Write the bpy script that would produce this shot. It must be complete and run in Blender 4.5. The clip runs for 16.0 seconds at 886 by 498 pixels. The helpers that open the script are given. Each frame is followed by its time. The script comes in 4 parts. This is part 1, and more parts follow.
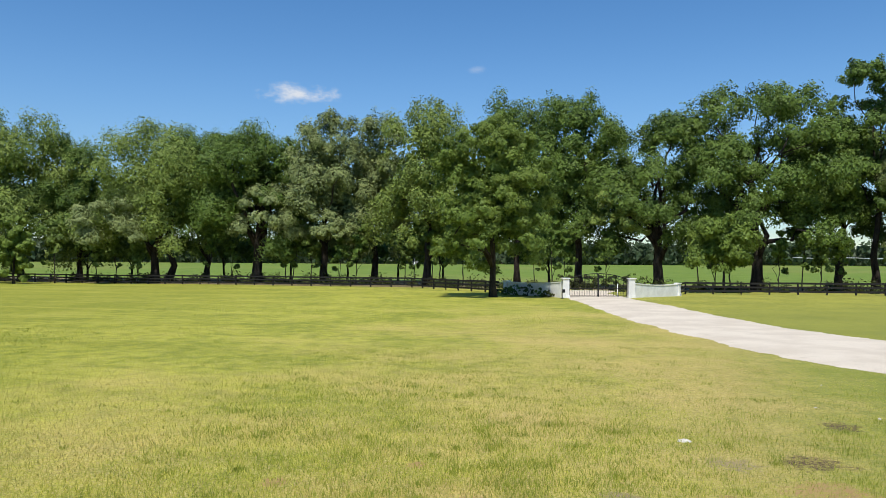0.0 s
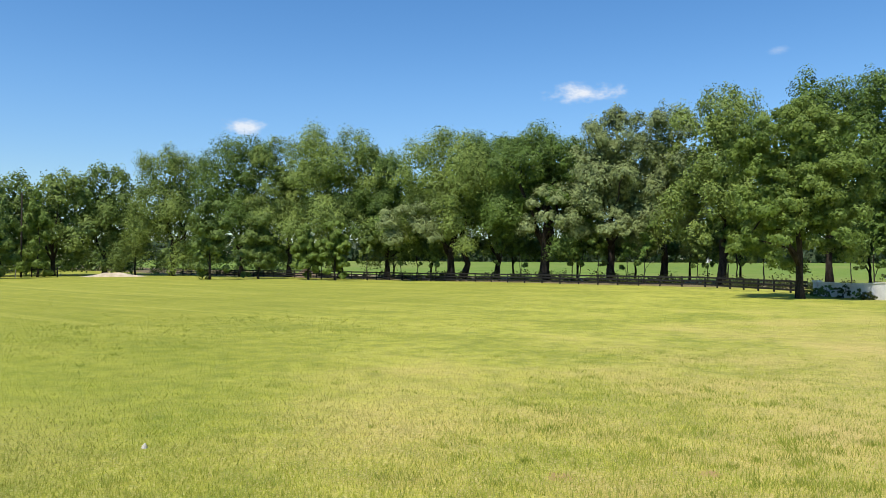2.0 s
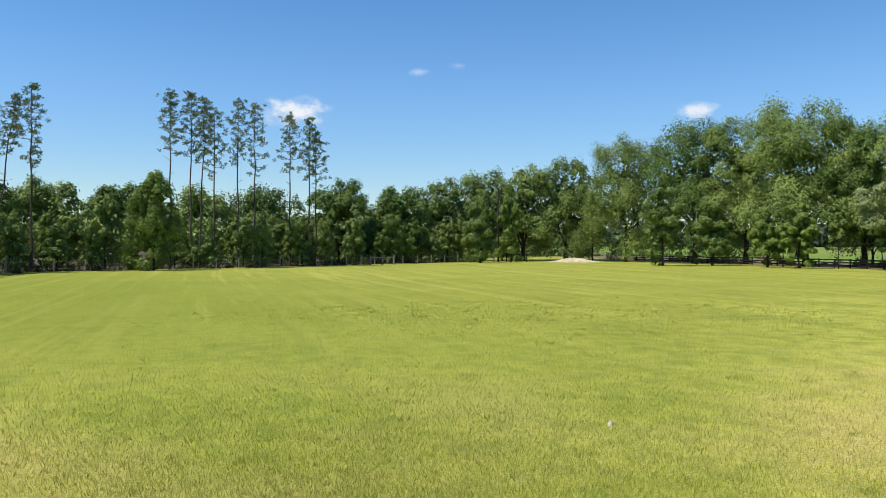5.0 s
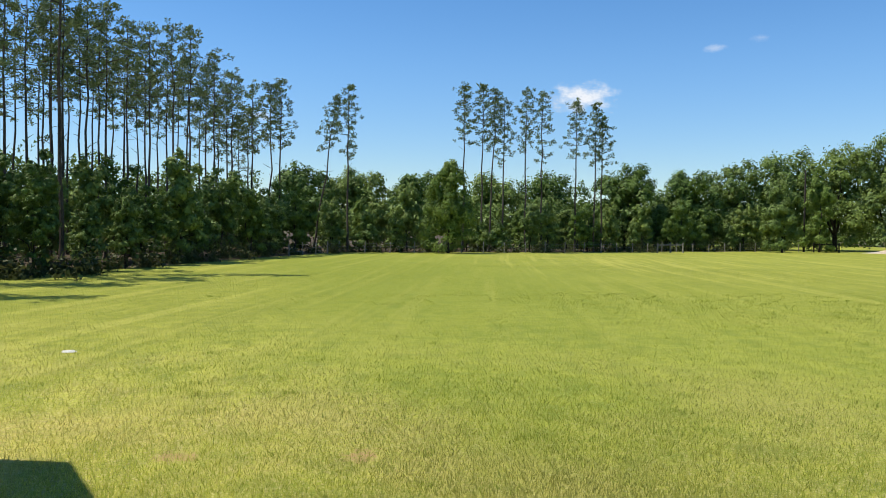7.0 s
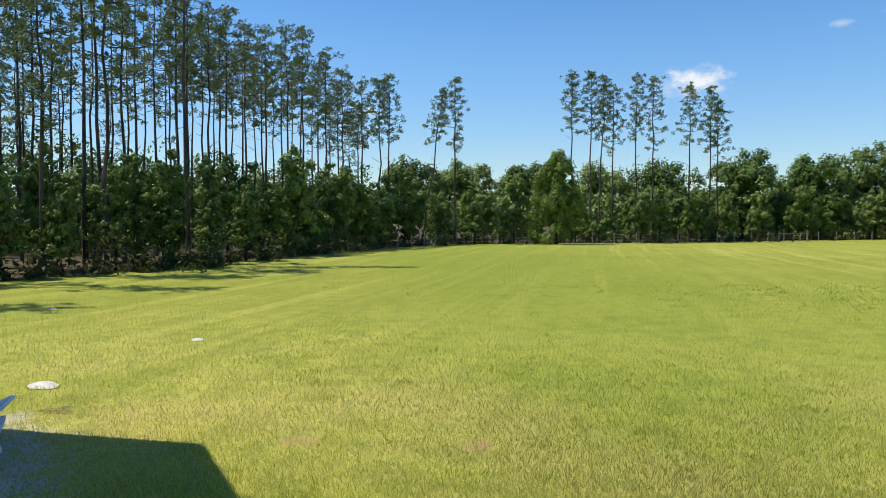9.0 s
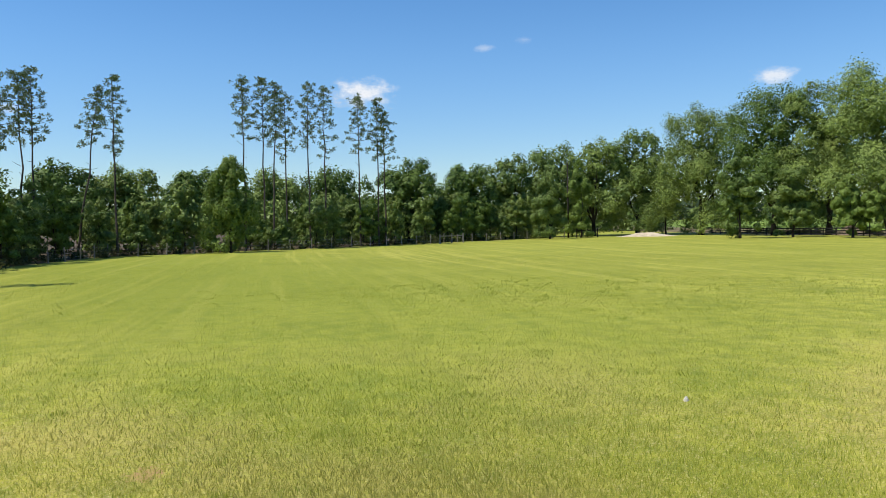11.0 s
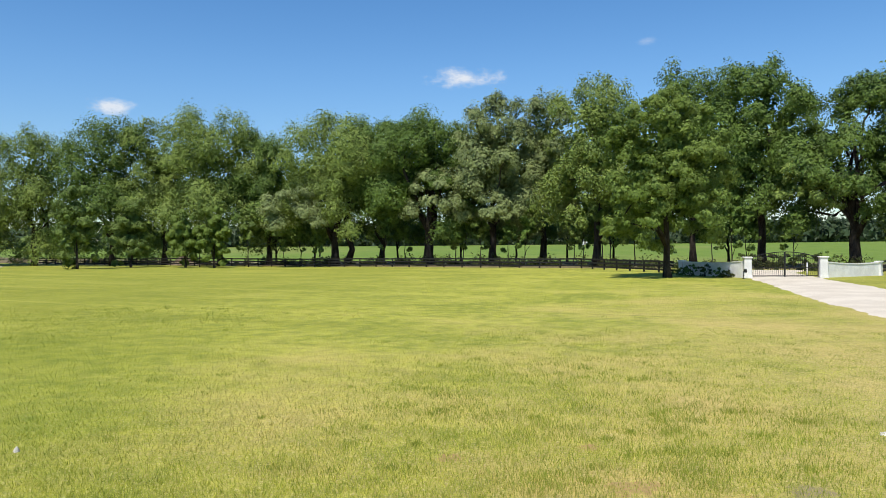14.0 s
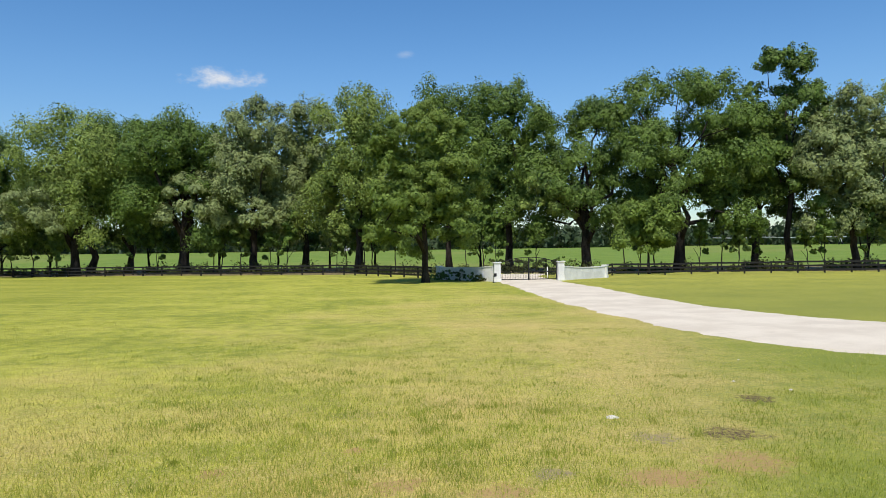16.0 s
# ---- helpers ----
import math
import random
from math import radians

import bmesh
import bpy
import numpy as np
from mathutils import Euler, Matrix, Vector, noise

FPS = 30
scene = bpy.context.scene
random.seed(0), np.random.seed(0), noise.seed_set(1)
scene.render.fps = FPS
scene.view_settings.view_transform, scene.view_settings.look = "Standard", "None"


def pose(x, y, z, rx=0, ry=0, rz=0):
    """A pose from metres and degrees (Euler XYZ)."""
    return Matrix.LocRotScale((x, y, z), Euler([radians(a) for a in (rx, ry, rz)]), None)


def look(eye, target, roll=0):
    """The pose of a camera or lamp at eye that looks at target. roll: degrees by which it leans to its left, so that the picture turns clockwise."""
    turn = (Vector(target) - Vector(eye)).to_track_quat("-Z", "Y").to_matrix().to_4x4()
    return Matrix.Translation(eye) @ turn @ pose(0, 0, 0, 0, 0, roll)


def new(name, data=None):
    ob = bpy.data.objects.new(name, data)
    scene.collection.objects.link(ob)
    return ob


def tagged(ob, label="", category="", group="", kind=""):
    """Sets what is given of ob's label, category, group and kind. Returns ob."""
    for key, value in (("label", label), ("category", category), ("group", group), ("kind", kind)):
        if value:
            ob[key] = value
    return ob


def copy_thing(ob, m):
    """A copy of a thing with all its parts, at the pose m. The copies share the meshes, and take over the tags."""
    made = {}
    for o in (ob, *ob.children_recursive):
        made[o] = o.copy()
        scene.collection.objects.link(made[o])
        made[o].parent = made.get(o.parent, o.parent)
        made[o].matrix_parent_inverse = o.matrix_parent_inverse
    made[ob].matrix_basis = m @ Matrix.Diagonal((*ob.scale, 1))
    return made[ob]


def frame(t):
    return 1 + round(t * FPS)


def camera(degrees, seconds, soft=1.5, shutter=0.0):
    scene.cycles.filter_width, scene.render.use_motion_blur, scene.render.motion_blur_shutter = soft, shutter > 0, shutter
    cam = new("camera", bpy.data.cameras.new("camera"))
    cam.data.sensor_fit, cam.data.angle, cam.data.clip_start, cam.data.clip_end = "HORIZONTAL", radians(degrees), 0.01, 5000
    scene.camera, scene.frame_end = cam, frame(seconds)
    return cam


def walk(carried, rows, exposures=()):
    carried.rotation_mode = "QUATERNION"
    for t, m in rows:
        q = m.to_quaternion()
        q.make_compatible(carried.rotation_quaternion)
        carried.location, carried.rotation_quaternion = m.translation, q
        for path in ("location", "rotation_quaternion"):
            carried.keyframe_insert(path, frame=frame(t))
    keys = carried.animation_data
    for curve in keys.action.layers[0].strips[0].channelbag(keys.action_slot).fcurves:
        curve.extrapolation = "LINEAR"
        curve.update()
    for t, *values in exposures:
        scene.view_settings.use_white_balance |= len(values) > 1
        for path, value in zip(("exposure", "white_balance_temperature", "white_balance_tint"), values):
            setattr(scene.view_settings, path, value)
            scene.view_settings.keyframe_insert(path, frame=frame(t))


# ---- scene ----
cam = camera(60.8, 16.0, soft=0.9)
PATH = [  # seconds, x, y, z, yaw, pitch, roll
    (0.0, 0.00, 0.00, 2.65, -0.00, 1.10, -0.30),
    (0.5, -0.01, 0.02, 2.64, 4.82, 1.14, -0.41),
    (1.0, -0.01, 0.06, 2.62, 10.12, 1.14, -0.42),
    (1.5, -0.00, 0.10, 2.60, 15.76, 1.09, -0.33),
    (2.0, 0.01, 0.12, 2.60, 21.50, 0.93, -0.19),
    (2.5, 0.02, 0.09, 2.61, 27.12, 0.67, -0.08),
    (3.0, -0.00, 0.08, 2.62, 32.57, 0.41, -0.02),
    (3.5, -0.04, 0.07, 2.62, 37.97, 0.16, -0.10),
    (4.0, -0.08, 0.07, 2.60, 43.49, 0.04, -0.06),
    (4.5, -0.10, 0.05, 2.60, 49.16, -0.06, -0.10),
    (5.0, -0.06, 0.00, 2.62, 54.82, -0.20, -0.10),
    (5.7, -0.04, -0.00, 2.62, 62.76, -0.49, -0.27),
    (6.2, -0.00, -0.00, 2.62, 68.25, -0.87, -0.49),
    (6.8, 0.04, -0.00, 2.62, 74.36, -1.32, -0.70),
    (7.3, 0.05, -0.01, 2.62, 78.83, -1.54, -0.70),
    (7.5, 0.04, -0.01, 2.61, 80.48, -1.63, -0.60),
    (8.0, -0.02, -0.04, 2.60, 83.55, -1.93, -0.59),
    (8.2, -0.03, -0.07, 2.60, 84.33, -2.03, -0.57),
    (8.6, -0.03, -0.07, 2.60, 85.09, -2.09, -0.40),
    (9.0, -0.02, -0.08, 2.60, 84.27, -2.10, 0.00),
    (9.4, -0.02, -0.08, 2.60, 81.94, -2.08, 0.50),
    (9.8, -0.01, -0.08, 2.60, 78.16, -2.05, 0.95),
    (10.3, -0.01, -0.09, 2.60, 71.51, -2.02, 1.25),
    (10.5, -0.00, -0.08, 2.61, 68.44, -2.01, 1.31),
    (11.0, -0.03, -0.02, 2.61, 60.04, -1.84, 1.16),
    (11.5, -0.05, 0.04, 2.60, 51.36, -1.50, 0.90),
    (12.0, 0.00, 0.04, 2.62, 42.90, -1.15, 0.70),
    (12.5, 0.07, 0.00, 2.65, 34.77, -0.87, 0.37),
    (13.0, 0.08, 0.01, 2.66, 27.07, -0.53, 0.49),
    (13.5, 0.04, 0.00, 2.66, 19.64, -0.37, 0.57),
    (14.0, -0.01, -0.04, 2.66, 12.72, -0.30, 0.55),
    (14.5, -0.05, -0.09, 2.65, 6.72, -0.24, 0.60),
    (15.0, -0.05, -0.12, 2.66, 1.86, -0.17, 0.66),
    (15.5, -0.04, -0.13, 2.67, -2.01, -0.09, 0.69),
    (16.0, -0.03, -0.16, 2.68, -5.16, -0.01, 0.78),
]
walk(cam, [(t, pose(x, y, z, 90 + pitch, roll, yaw)) for t, x, y, z, yaw, pitch, roll in PATH],
     exposures=[(0, -0.04), (1.4, 0.10), (2.2, 0.19), (3.5, 0.21), (5, 0.17), (8.2, 0.20), (11, 0.15), (12.5, 0.20), (14, 0.08), (16, -0.03)])

# ---- daylight: a high sun behind the viewer's shoulder, clear blue sky ----
SUN_AZ, SUN_EL = 168.0, 60.0          # degrees to the left of +y, degrees up
world = bpy.data.worlds.new("sky")
scene.world = world
world.use_nodes = True
wn = world.node_tree.nodes
sky = wn.new("ShaderNodeTexSky")
sky.sky_type = "NISHITA"
sky.sun_disc = False
sky.sun_elevation = radians(SUN_EL)
sky.sun_rotation = radians(-SUN_AZ)
sky.air_density, sky.dust_density, sky.ozone_density = 1.0, 0.0, 2.6
wn["Background"].inputs["Strength"].default_value = 0.134
rich = wn.new("ShaderNodeHueSaturation")
rich.inputs["Saturation"].default_value = 1.27
world.node_tree.links.new(sky.outputs[0], rich.inputs["Color"])
# clear dry air: less white glare low over the horizon
way = wn.new("ShaderNodeTexCoord")
axes = wn.new("ShaderNodeSeparateXYZ")
world.node_tree.links.new(way.outputs["Generated"], axes.inputs[0])
rise = wn.new("ShaderNodeMapRange")
rise.interpolation_type = "SMOOTHSTEP"
rise.inputs["From Min"].default_value, rise.inputs["From Max"].default_value = -0.02, 0.24
world.node_tree.links.new(axes.outputs[2], rise.inputs["Value"])
clear = wn.new("ShaderNodeMix")
clear.data_type, clear.blend_type = "RGBA", "MIX"
clear.inputs[6].default_value, clear.inputs[7].default_value = (0.66, 0.72, 0.80, 1), (1.0, 0.985, 1.02, 1)
world.node_tree.links.new(rise.outputs[0], clear.inputs[0])
thin_air = wn.new("ShaderNodeMix")
thin_air.data_type, thin_air.blend_type = "RGBA", "MULTIPLY"
thin_air.inputs[0].default_value = 1.0
world.node_tree.links.new(rich.outputs[0], thin_air.inputs[6])
world.node_tree.links.new(clear.outputs[2], thin_air.inputs[7])
world.node_tree.links.new(thin_air.outputs[2], wn["Background"].inputs["Color"])
sun = new("sun", bpy.data.lights.new("sun", "SUN"))
sun.data.energy, sun.data.angle, sun.data.color = 5.0, radians(0.53), (1.0, 0.95, 0.86)
sa, se = radians(SUN_AZ), radians(SUN_EL)
sun.matrix_world = look((-math.sin(sa) * math.cos(se) * 50, math.cos(sa) * math.cos(se) * 50, math.sin(se) * 50), (0, 0, 0))


# ---- materials ----
class Nodes:
    """A short hand for building one node material."""

    def __init__(self, name):
        self.mat = bpy.data.materials.new(name)
        self.mat.use_nodes = True
        self.tree = self.mat.node_tree
        self.bsdf = self.tree.nodes["Principled BSDF"]
        self.out = self.tree.nodes["Material Output"]

    def node(self, kind, **props):
        n = self.tree.nodes.new("ShaderNode" + kind)
        for k, v in props.items():
            setattr(n, k, v)
        return n

    def link(self, a, b):
        self.tree.links.new(a, b)

    def put(self, value, socket):
        if hasattr(value, "is_output"):
            self.link(value, socket)
        else:
            socket.default_value = value

    def noise(self, scale, detail=4.0, where=None, rough=0.55, stretch=None):
        n = self.node("TexNoise")
        n.inputs["Scale"].default_value, n.inputs["Detail"].default_value = scale, detail
        n.inputs["Roughness"].default_value = rough
        src = where if where is not None else self.position()
        if stretch:
            m = self.node("Mapping")
            m.inputs["Scale"].default_value = stretch
            self.link(src, m.inputs["Vector"])
            src = m.outputs[0]
        self.link(src, n.inputs["Vector"])
        return n.outputs["Fac"]

    def position(self):
        if not hasattr(self, "geo"):
            self.geo = self.node("NewGeometry")
        return self.geo.outputs["Position"]

    def island(self):
        self.position()
        return self.geo.outputs["Random Per Island"]

    def local(self):
        return self.node("TexCoord").outputs["Object"]

    def each(self):
        return self.node("ObjectInfo").outputs["Random"]

    def math(self, op, a, b=0.0, c=None, clamp=False):
        n = self.node("Math", operation=op, use_clamp=clamp)
        self.put(a, n.inputs[0])
        self.put(b, n.inputs[1])
        if c is not None:
            self.put(c, n.inputs[2])
        return n.outputs[0]

    def ramp(self, value, lo, hi):
        n = self.node("MapRange", interpolation_type="SMOOTHSTEP")
        self.put(value, n.inputs["Value"])
        n.inputs["From Min"].default_value, n.inputs["From Max"].default_value = lo, hi
        return n.outputs[0]

    def mix(self, fac, a, b, blend="MIX"):
        n = self.node("Mix", data_type="RGBA", blend_type=blend)
        self.put(fac, n.inputs[0])
        for v, s in ((a, n.inputs[6]), (b, n.inputs[7])):
            self.put(v if hasattr(v, "is_output") else (*v, 1.0), s)
        return n.outputs[2]

    def bump(self, height, strength=0.3, distance=0.02):
        b = self.node("Bump")
        b.inputs["Strength"].default_value, b.inputs["Distance"].default_value = strength, distance
        self.link(height, b.inputs["Height"])
        self.link(b.outputs[0], self.bsdf.inputs["Normal"])

    def done(self, color, rough=0.8, spec=0.3, metal=0.0):
        self.put(color if hasattr(color, "is_output") else (*color, 1.0), self.bsdf.inputs["Base Color"])
        self.put(rough, self.bsdf.inputs["Roughness"])
        self.bsdf.inputs["Specular IOR Level"].default_value = spec
        self.bsdf.inputs["Metallic"].default_value = metal
        return self.mat


def plain(name, a, b, scale, rough=0.8, bump=0.0, spec=0.3, metal=0.0, stretch=None, fine=8.0):
    """Two tones mixed by a coarse and a fine noise."""
    n = Nodes(name)
    coarse = n.noise(scale, 4, n.local(), 0.6, stretch)
    grain = n.noise(scale * fine, 3, n.local(), 0.6, stretch)
    f = n.ramp(n.math("ADD", n.math("MULTIPLY", coarse, 0.65), n.math("MULTIPLY", grain, 0.35)), 0.35, 0.65)
    if bump:
        n.bump(grain, 0.5, bump)
    return n.done(n.mix(f, a, b), rough, spec, metal)


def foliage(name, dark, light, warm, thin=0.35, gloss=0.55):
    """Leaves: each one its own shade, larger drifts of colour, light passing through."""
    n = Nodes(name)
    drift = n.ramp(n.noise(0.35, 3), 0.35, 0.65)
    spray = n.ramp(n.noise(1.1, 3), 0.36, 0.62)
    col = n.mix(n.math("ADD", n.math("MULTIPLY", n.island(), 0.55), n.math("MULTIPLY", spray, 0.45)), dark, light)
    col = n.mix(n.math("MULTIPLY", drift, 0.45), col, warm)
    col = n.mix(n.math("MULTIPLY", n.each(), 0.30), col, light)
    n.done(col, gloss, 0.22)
    tr = n.node("BsdfTranslucent")
    n.link(n.mix(0.5, col, warm), tr.inputs["Color"])
    m = n.node("MixShader")
    m.inputs[0].default_value = thin
    n.link(n.bsdf.outputs[0], m.inputs[1])
    n.link(tr.outputs[0], m.inputs[2])
    n.link(m.outputs[0], n.out.inputs["Surface"])
    return n.mat


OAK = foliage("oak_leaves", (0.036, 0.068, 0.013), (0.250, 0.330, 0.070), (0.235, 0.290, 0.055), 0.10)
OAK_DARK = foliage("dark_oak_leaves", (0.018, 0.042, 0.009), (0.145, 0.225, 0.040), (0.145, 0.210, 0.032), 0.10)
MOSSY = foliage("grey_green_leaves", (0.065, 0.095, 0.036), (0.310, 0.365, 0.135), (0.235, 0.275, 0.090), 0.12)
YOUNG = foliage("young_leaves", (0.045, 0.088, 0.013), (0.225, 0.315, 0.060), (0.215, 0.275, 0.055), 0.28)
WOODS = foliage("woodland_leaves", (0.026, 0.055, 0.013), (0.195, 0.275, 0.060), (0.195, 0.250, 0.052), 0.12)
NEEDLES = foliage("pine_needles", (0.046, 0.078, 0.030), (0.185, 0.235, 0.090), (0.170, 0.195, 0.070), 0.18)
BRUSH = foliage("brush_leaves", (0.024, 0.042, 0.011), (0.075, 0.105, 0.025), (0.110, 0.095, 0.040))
# far leaves: blue-green distance haze is mixed into their colour
HAZED_LEAF = foliage("hazed_far_leaves", (0.036, 0.062, 0.030), (0.075, 0.112, 0.052), (0.080, 0.105, 0.050), 0.2)
BARK = plain("bark", (0.020, 0.016, 0.013), (0.065, 0.054, 0.045), 2.5, 0.95, 0.04, 0.1, stretch=(1, 1, 0.25))
PINE_BARK = plain("pine_bark", (0.045, 0.036, 0.029), (0.130, 0.105, 0.084), 3.0, 0.95, 0.03, 0.1, stretch=(1, 1, 0.3))
BLACK_WOOD = plain("black_fence_paint", (0.008, 0.0075, 0.007), (0.022, 0.020, 0.019), 2.0, 0.75, 0.004, 0.3, stretch=(1, 1, 1))
GREY_WOOD = plain("weathered_timber", (0.16, 0.14, 0.12), (0.32, 0.29, 0.25), 2.0, 0.9, 0.006, 0.2)
STUCCO = plain("white_stucco", (0.66, 0.65, 0.62), (0.80, 0.79, 0.76), 1.4, 0.9, 0.004, 0.2)
CAP = plain("cast_stone_cap", (0.70, 0.69, 0.65), (0.82, 0.81, 0.78), 2.0, 0.85, 0.003, 0.2)
IRON = plain("black_iron", (0.008, 0.008, 0.008), (0.018, 0.018, 0.018), 6.0, 0.65, 0.0, 0.3)
GREY_METAL = plain("galvanised_steel", (0.42, 0.43, 0.44), (0.60, 0.61, 0.62), 3.0, 0.45, 0.0, 0.5, 0.6)
WHITE_PAINT = plain("white_paint", (0.70, 0.70, 0.69), (0.82, 0.82, 0.81), 2.0, 0.6, 0.0, 0.4)
SHINGLE = plain("roof_shingle", (0.09, 0.085, 0.08), (0.18, 0.17, 0.16), 3.0, 0.95, 0.01, 0.1)
SAND = plain("pale_sand", (0.38, 0.31, 0.21), (0.58, 0.49, 0.37), 0.9, 0.95, 0.02, 0.1)
STONE = plain("pale_limestone", (0.42, 0.39, 0.33), (0.66, 0.63, 0.56), 6.0, 0.9, 0.01, 0.2)
SOIL = plain("bare_soil", (0.10, 0.075, 0.055), (0.24, 0.18, 0.13), 3.0, 0.95, 0.02, 0.1)

# fence line: the field lies before it, a shaded verge and a green pasture behind it
FENCE_LEFT = [(-94.5, 108.7), (-59.2, 98.7), (-3.4, 82.9), (5.2, 68.8)]
FENCE_RIGHT = [(20.6, 65.6), (22.1, 68.9), (46.3, 65.7), (84.0, 60.6)]


# worn places in the lawn: x, y, radius, kind (0 dry thatch, 1 grey soil, 2 dark soil, 3 pale sand, 4 grey dust)
WORN = [(3.85, 10.05, 0.42, 1), (4.95, 10.1, 0.50, 2), (4.5, 8.75, 0.66, 0), (3.4, 8.25, 0.5, 0), (2.0, 8.6, 0.32, 1), (1.3, 7.9, 0.5, 0),
        (6.5, 12.4, 0.4, 2), (-9.3, -4.6, 1.0, 4), (-8.4, -4.15, 0.9, 4), (-7.6, -3.75, 0.9, 4), (-10.5, -4.85, 0.45, 3), (-10.9, -4.4, 0.3, 2), (-9.0, -0.9, 0.3, 0), (-0.36, 10.0, 0.22, 0), (3.1, 8.3, 0.45, 0), (0.2, 8.4, 0.4, 0), (-2.0, 9.2, 0.25, 0), (-8.6, 1.2, 0.3, 0)]
WORN_TONES = [(0.37, 0.235, 0.105), (0.27, 0.215, 0.13), (0.10, 0.065, 0.042), (0.48, 0.40, 0.29), (0.46, 0.43, 0.38)]


def ground_material():
    n = Nodes("mown_grass")
    p = n.position()
    sep = n.node("SeparateXYZ")
    n.link(p, sep.inputs[0])
    x, y = sep.outputs[0], sep.outputs[1]
    broad = n.noise(0.035, 3)
    mid = n.noise(0.22, 4)
    clump = n.noise(1.6, 4)
    fine = n.noise(14.0, 3)
    blade = n.noise(60.0, 2)
    green, lime, straw = (0.155, 0.195, 0.020), (0.365, 0.375, 0.044), (0.450, 0.345, 0.125)
    # dry tone near the drive and the viewer, lush towards the woods
    dry = n.math("ADD", n.ramp(n.math("ADD", n.math("MULTIPLY", x, 1.0), n.math("MULTIPLY", y, -0.35)), -26.0, 8.0), n.math("MULTIPLY", n.math("SUBTRACT", mid, 0.5), 1.9))
    dry = n.math("SUBTRACT", dry, n.math("MULTIPLY", n.ramp(n.math("ADD", x, n.math("MULTIPLY", y, 0.25)), 17.0, 22.0), 0.75))
    dry = n.math("SUBTRACT", dry, n.math("MULTIPLY", n.ramp(n.math("ADD", x, n.math("MULTIPLY", y, -0.35)), 0.0, 3.0), 0.45))
    c = n.mix(n.ramp(n.math("ADD", n.math("MULTIPLY", clump, 0.55), n.math("MULTIPLY", mid, 0.45)), 0.36, 0.62), green, lime)
    c = n.mix(n.math("MULTIPLY", n.ramp(n.math("ADD", dry, n.math("MULTIPLY", n.math("SUBTRACT", fine, 0.5), 1.6)), 0.1, 1.1), 0.8), c, straw)
    c = n.mix(n.math("MULTIPLY", n.ramp(broad, 0.5, 0.7), 0.22), c, (0.380, 0.410, 0.055))
    c = n.mix(n.math("MULTIPLY", n.ramp(n.noise(4.5, 4, None, 0.65), 0.50, 0.68), 0.32), c, (0.110, 0.150, 0.020))
    c = n.mix(n.math("MULTIPLY", n.ramp(n.noise(7.0, 4, None, 0.7), 0.56, 0.70), 0.45), c, (0.520, 0.460, 0.190))
    c = n.mix(n.math("MULTIPLY", n.ramp(fine, 0.5, 0.75), 0.55), c, (0.070, 0.105, 0.016))
    c = n.mix(n.math("MULTIPLY", n.ramp(clump, 0.62, 0.75), 0.35), c, (0.075, 0.130, 0.016))
    grit = n.noise(28.0, 3, None, 0.7)
    c = n.mix(n.math("MULTIPLY", n.ramp(grit, 0.54, 0.66), 0.55), c, (0.560, 0.520, 0.200))
    c = n.mix(n.math("MULTIPLY", n.ramp(grit, 0.46, 0.34), 0.65), c, (0.085, 0.115, 0.018))
    c = n.mix(n.math("MULTIPLY", n.ramp(n.math("ADD", x, n.math("MULTIPLY", broad, 30.0)), 8.0, -14.0), 0.60), c, (0.175, 0.200, 0.022))
    # mower passes: long uneven streaks along the field
    across = n.math("ADD", n.math("MULTIPLY", x, 0.317), n.math("MULTIPLY", y, 0.948))
    ahead = n.math("ADD", n.math("MULTIPLY", x, -0.948), n.math("MULTIPLY", y, 0.317))
    lane = n.node("CombineXYZ")
    n.link(n.math("ADD", across, n.math("MULTIPLY", n.noise(0.015, 0), 4.0)), lane.inputs[0])
    n.link(n.math("MULTIPLY", ahead, 0.03), lane.inputs[1])
    west = n.ramp(n.math("ADD", x, n.math("MULTIPLY", n.math("SUBTRACT", broad, 0.5), 30.0)), 6.0, -22.0)
    pale = n.math("MULTIPLY", n.ramp(n.noise(0.75, 3, lane.outputs[0], 0.7), 0.48, 0.68), n.math("ADD", n.math("MULTIPLY", west, 0.20), 0.10))
    rut = n.math("MULTIPLY", n.ramp(n.noise(0.40, 4, lane.outputs[0], 0.7), 0.50, 0.68), n.math("ADD", n.math("MULTIPLY", west, 0.18), 0.14))
    c = n.mix(rut, c, (0.120, 0.150, 0.016))
    c = n.mix(pale, c, (0.450, 0.420, 0.085))
    # scattered darker clumps of coarser grass
    tuft = n.math("MULTIPLY", n.ramp(n.noise(0.55, 5, None, 0.62), 0.60, 0.70), 0.26)
    c = n.mix(tuft, c, (0.085, 0.125, 0.016))
    lush = n.math("MULTIPLY", n.ramp(n.math("ADD", x, n.math("MULTIPLY", y, -0.35)), -1.5, 3.0), n.ramp(y, 60.0, 30.0))
    c = n.mix(n.math("MULTIPLY", lush, n.math("ADD", n.math("MULTIPLY", n.ramp(n.math("ADD", n.math("MULTIPLY", clump, 0.6), n.math("MULTIPLY", fine, 0.4)), 0.38, 0.6), 0.65), 0.08)), c, (0.120, 0.165, 0.030))
    c = n.mix(n.math("MULTIPLY", n.ramp(n.math("ADD", x, n.math("MULTIPLY", y, 0.25)), 18.0, 24.0), 0.4), c, (0.200, 0.205, 0.045))
    c = n.mix(1.0, c, (1.24, 1.17, 1.30), "MULTIPLY")
    # near western grass coloured darker to carry the camera's local tone
    strip_w = n.math("MULTIPLY", n.ramp(y, -2.5, 4.0), n.ramp(n.math("ADD", x, n.math("MULTIPLY", y, 0.45)), 1.0, -7.0))
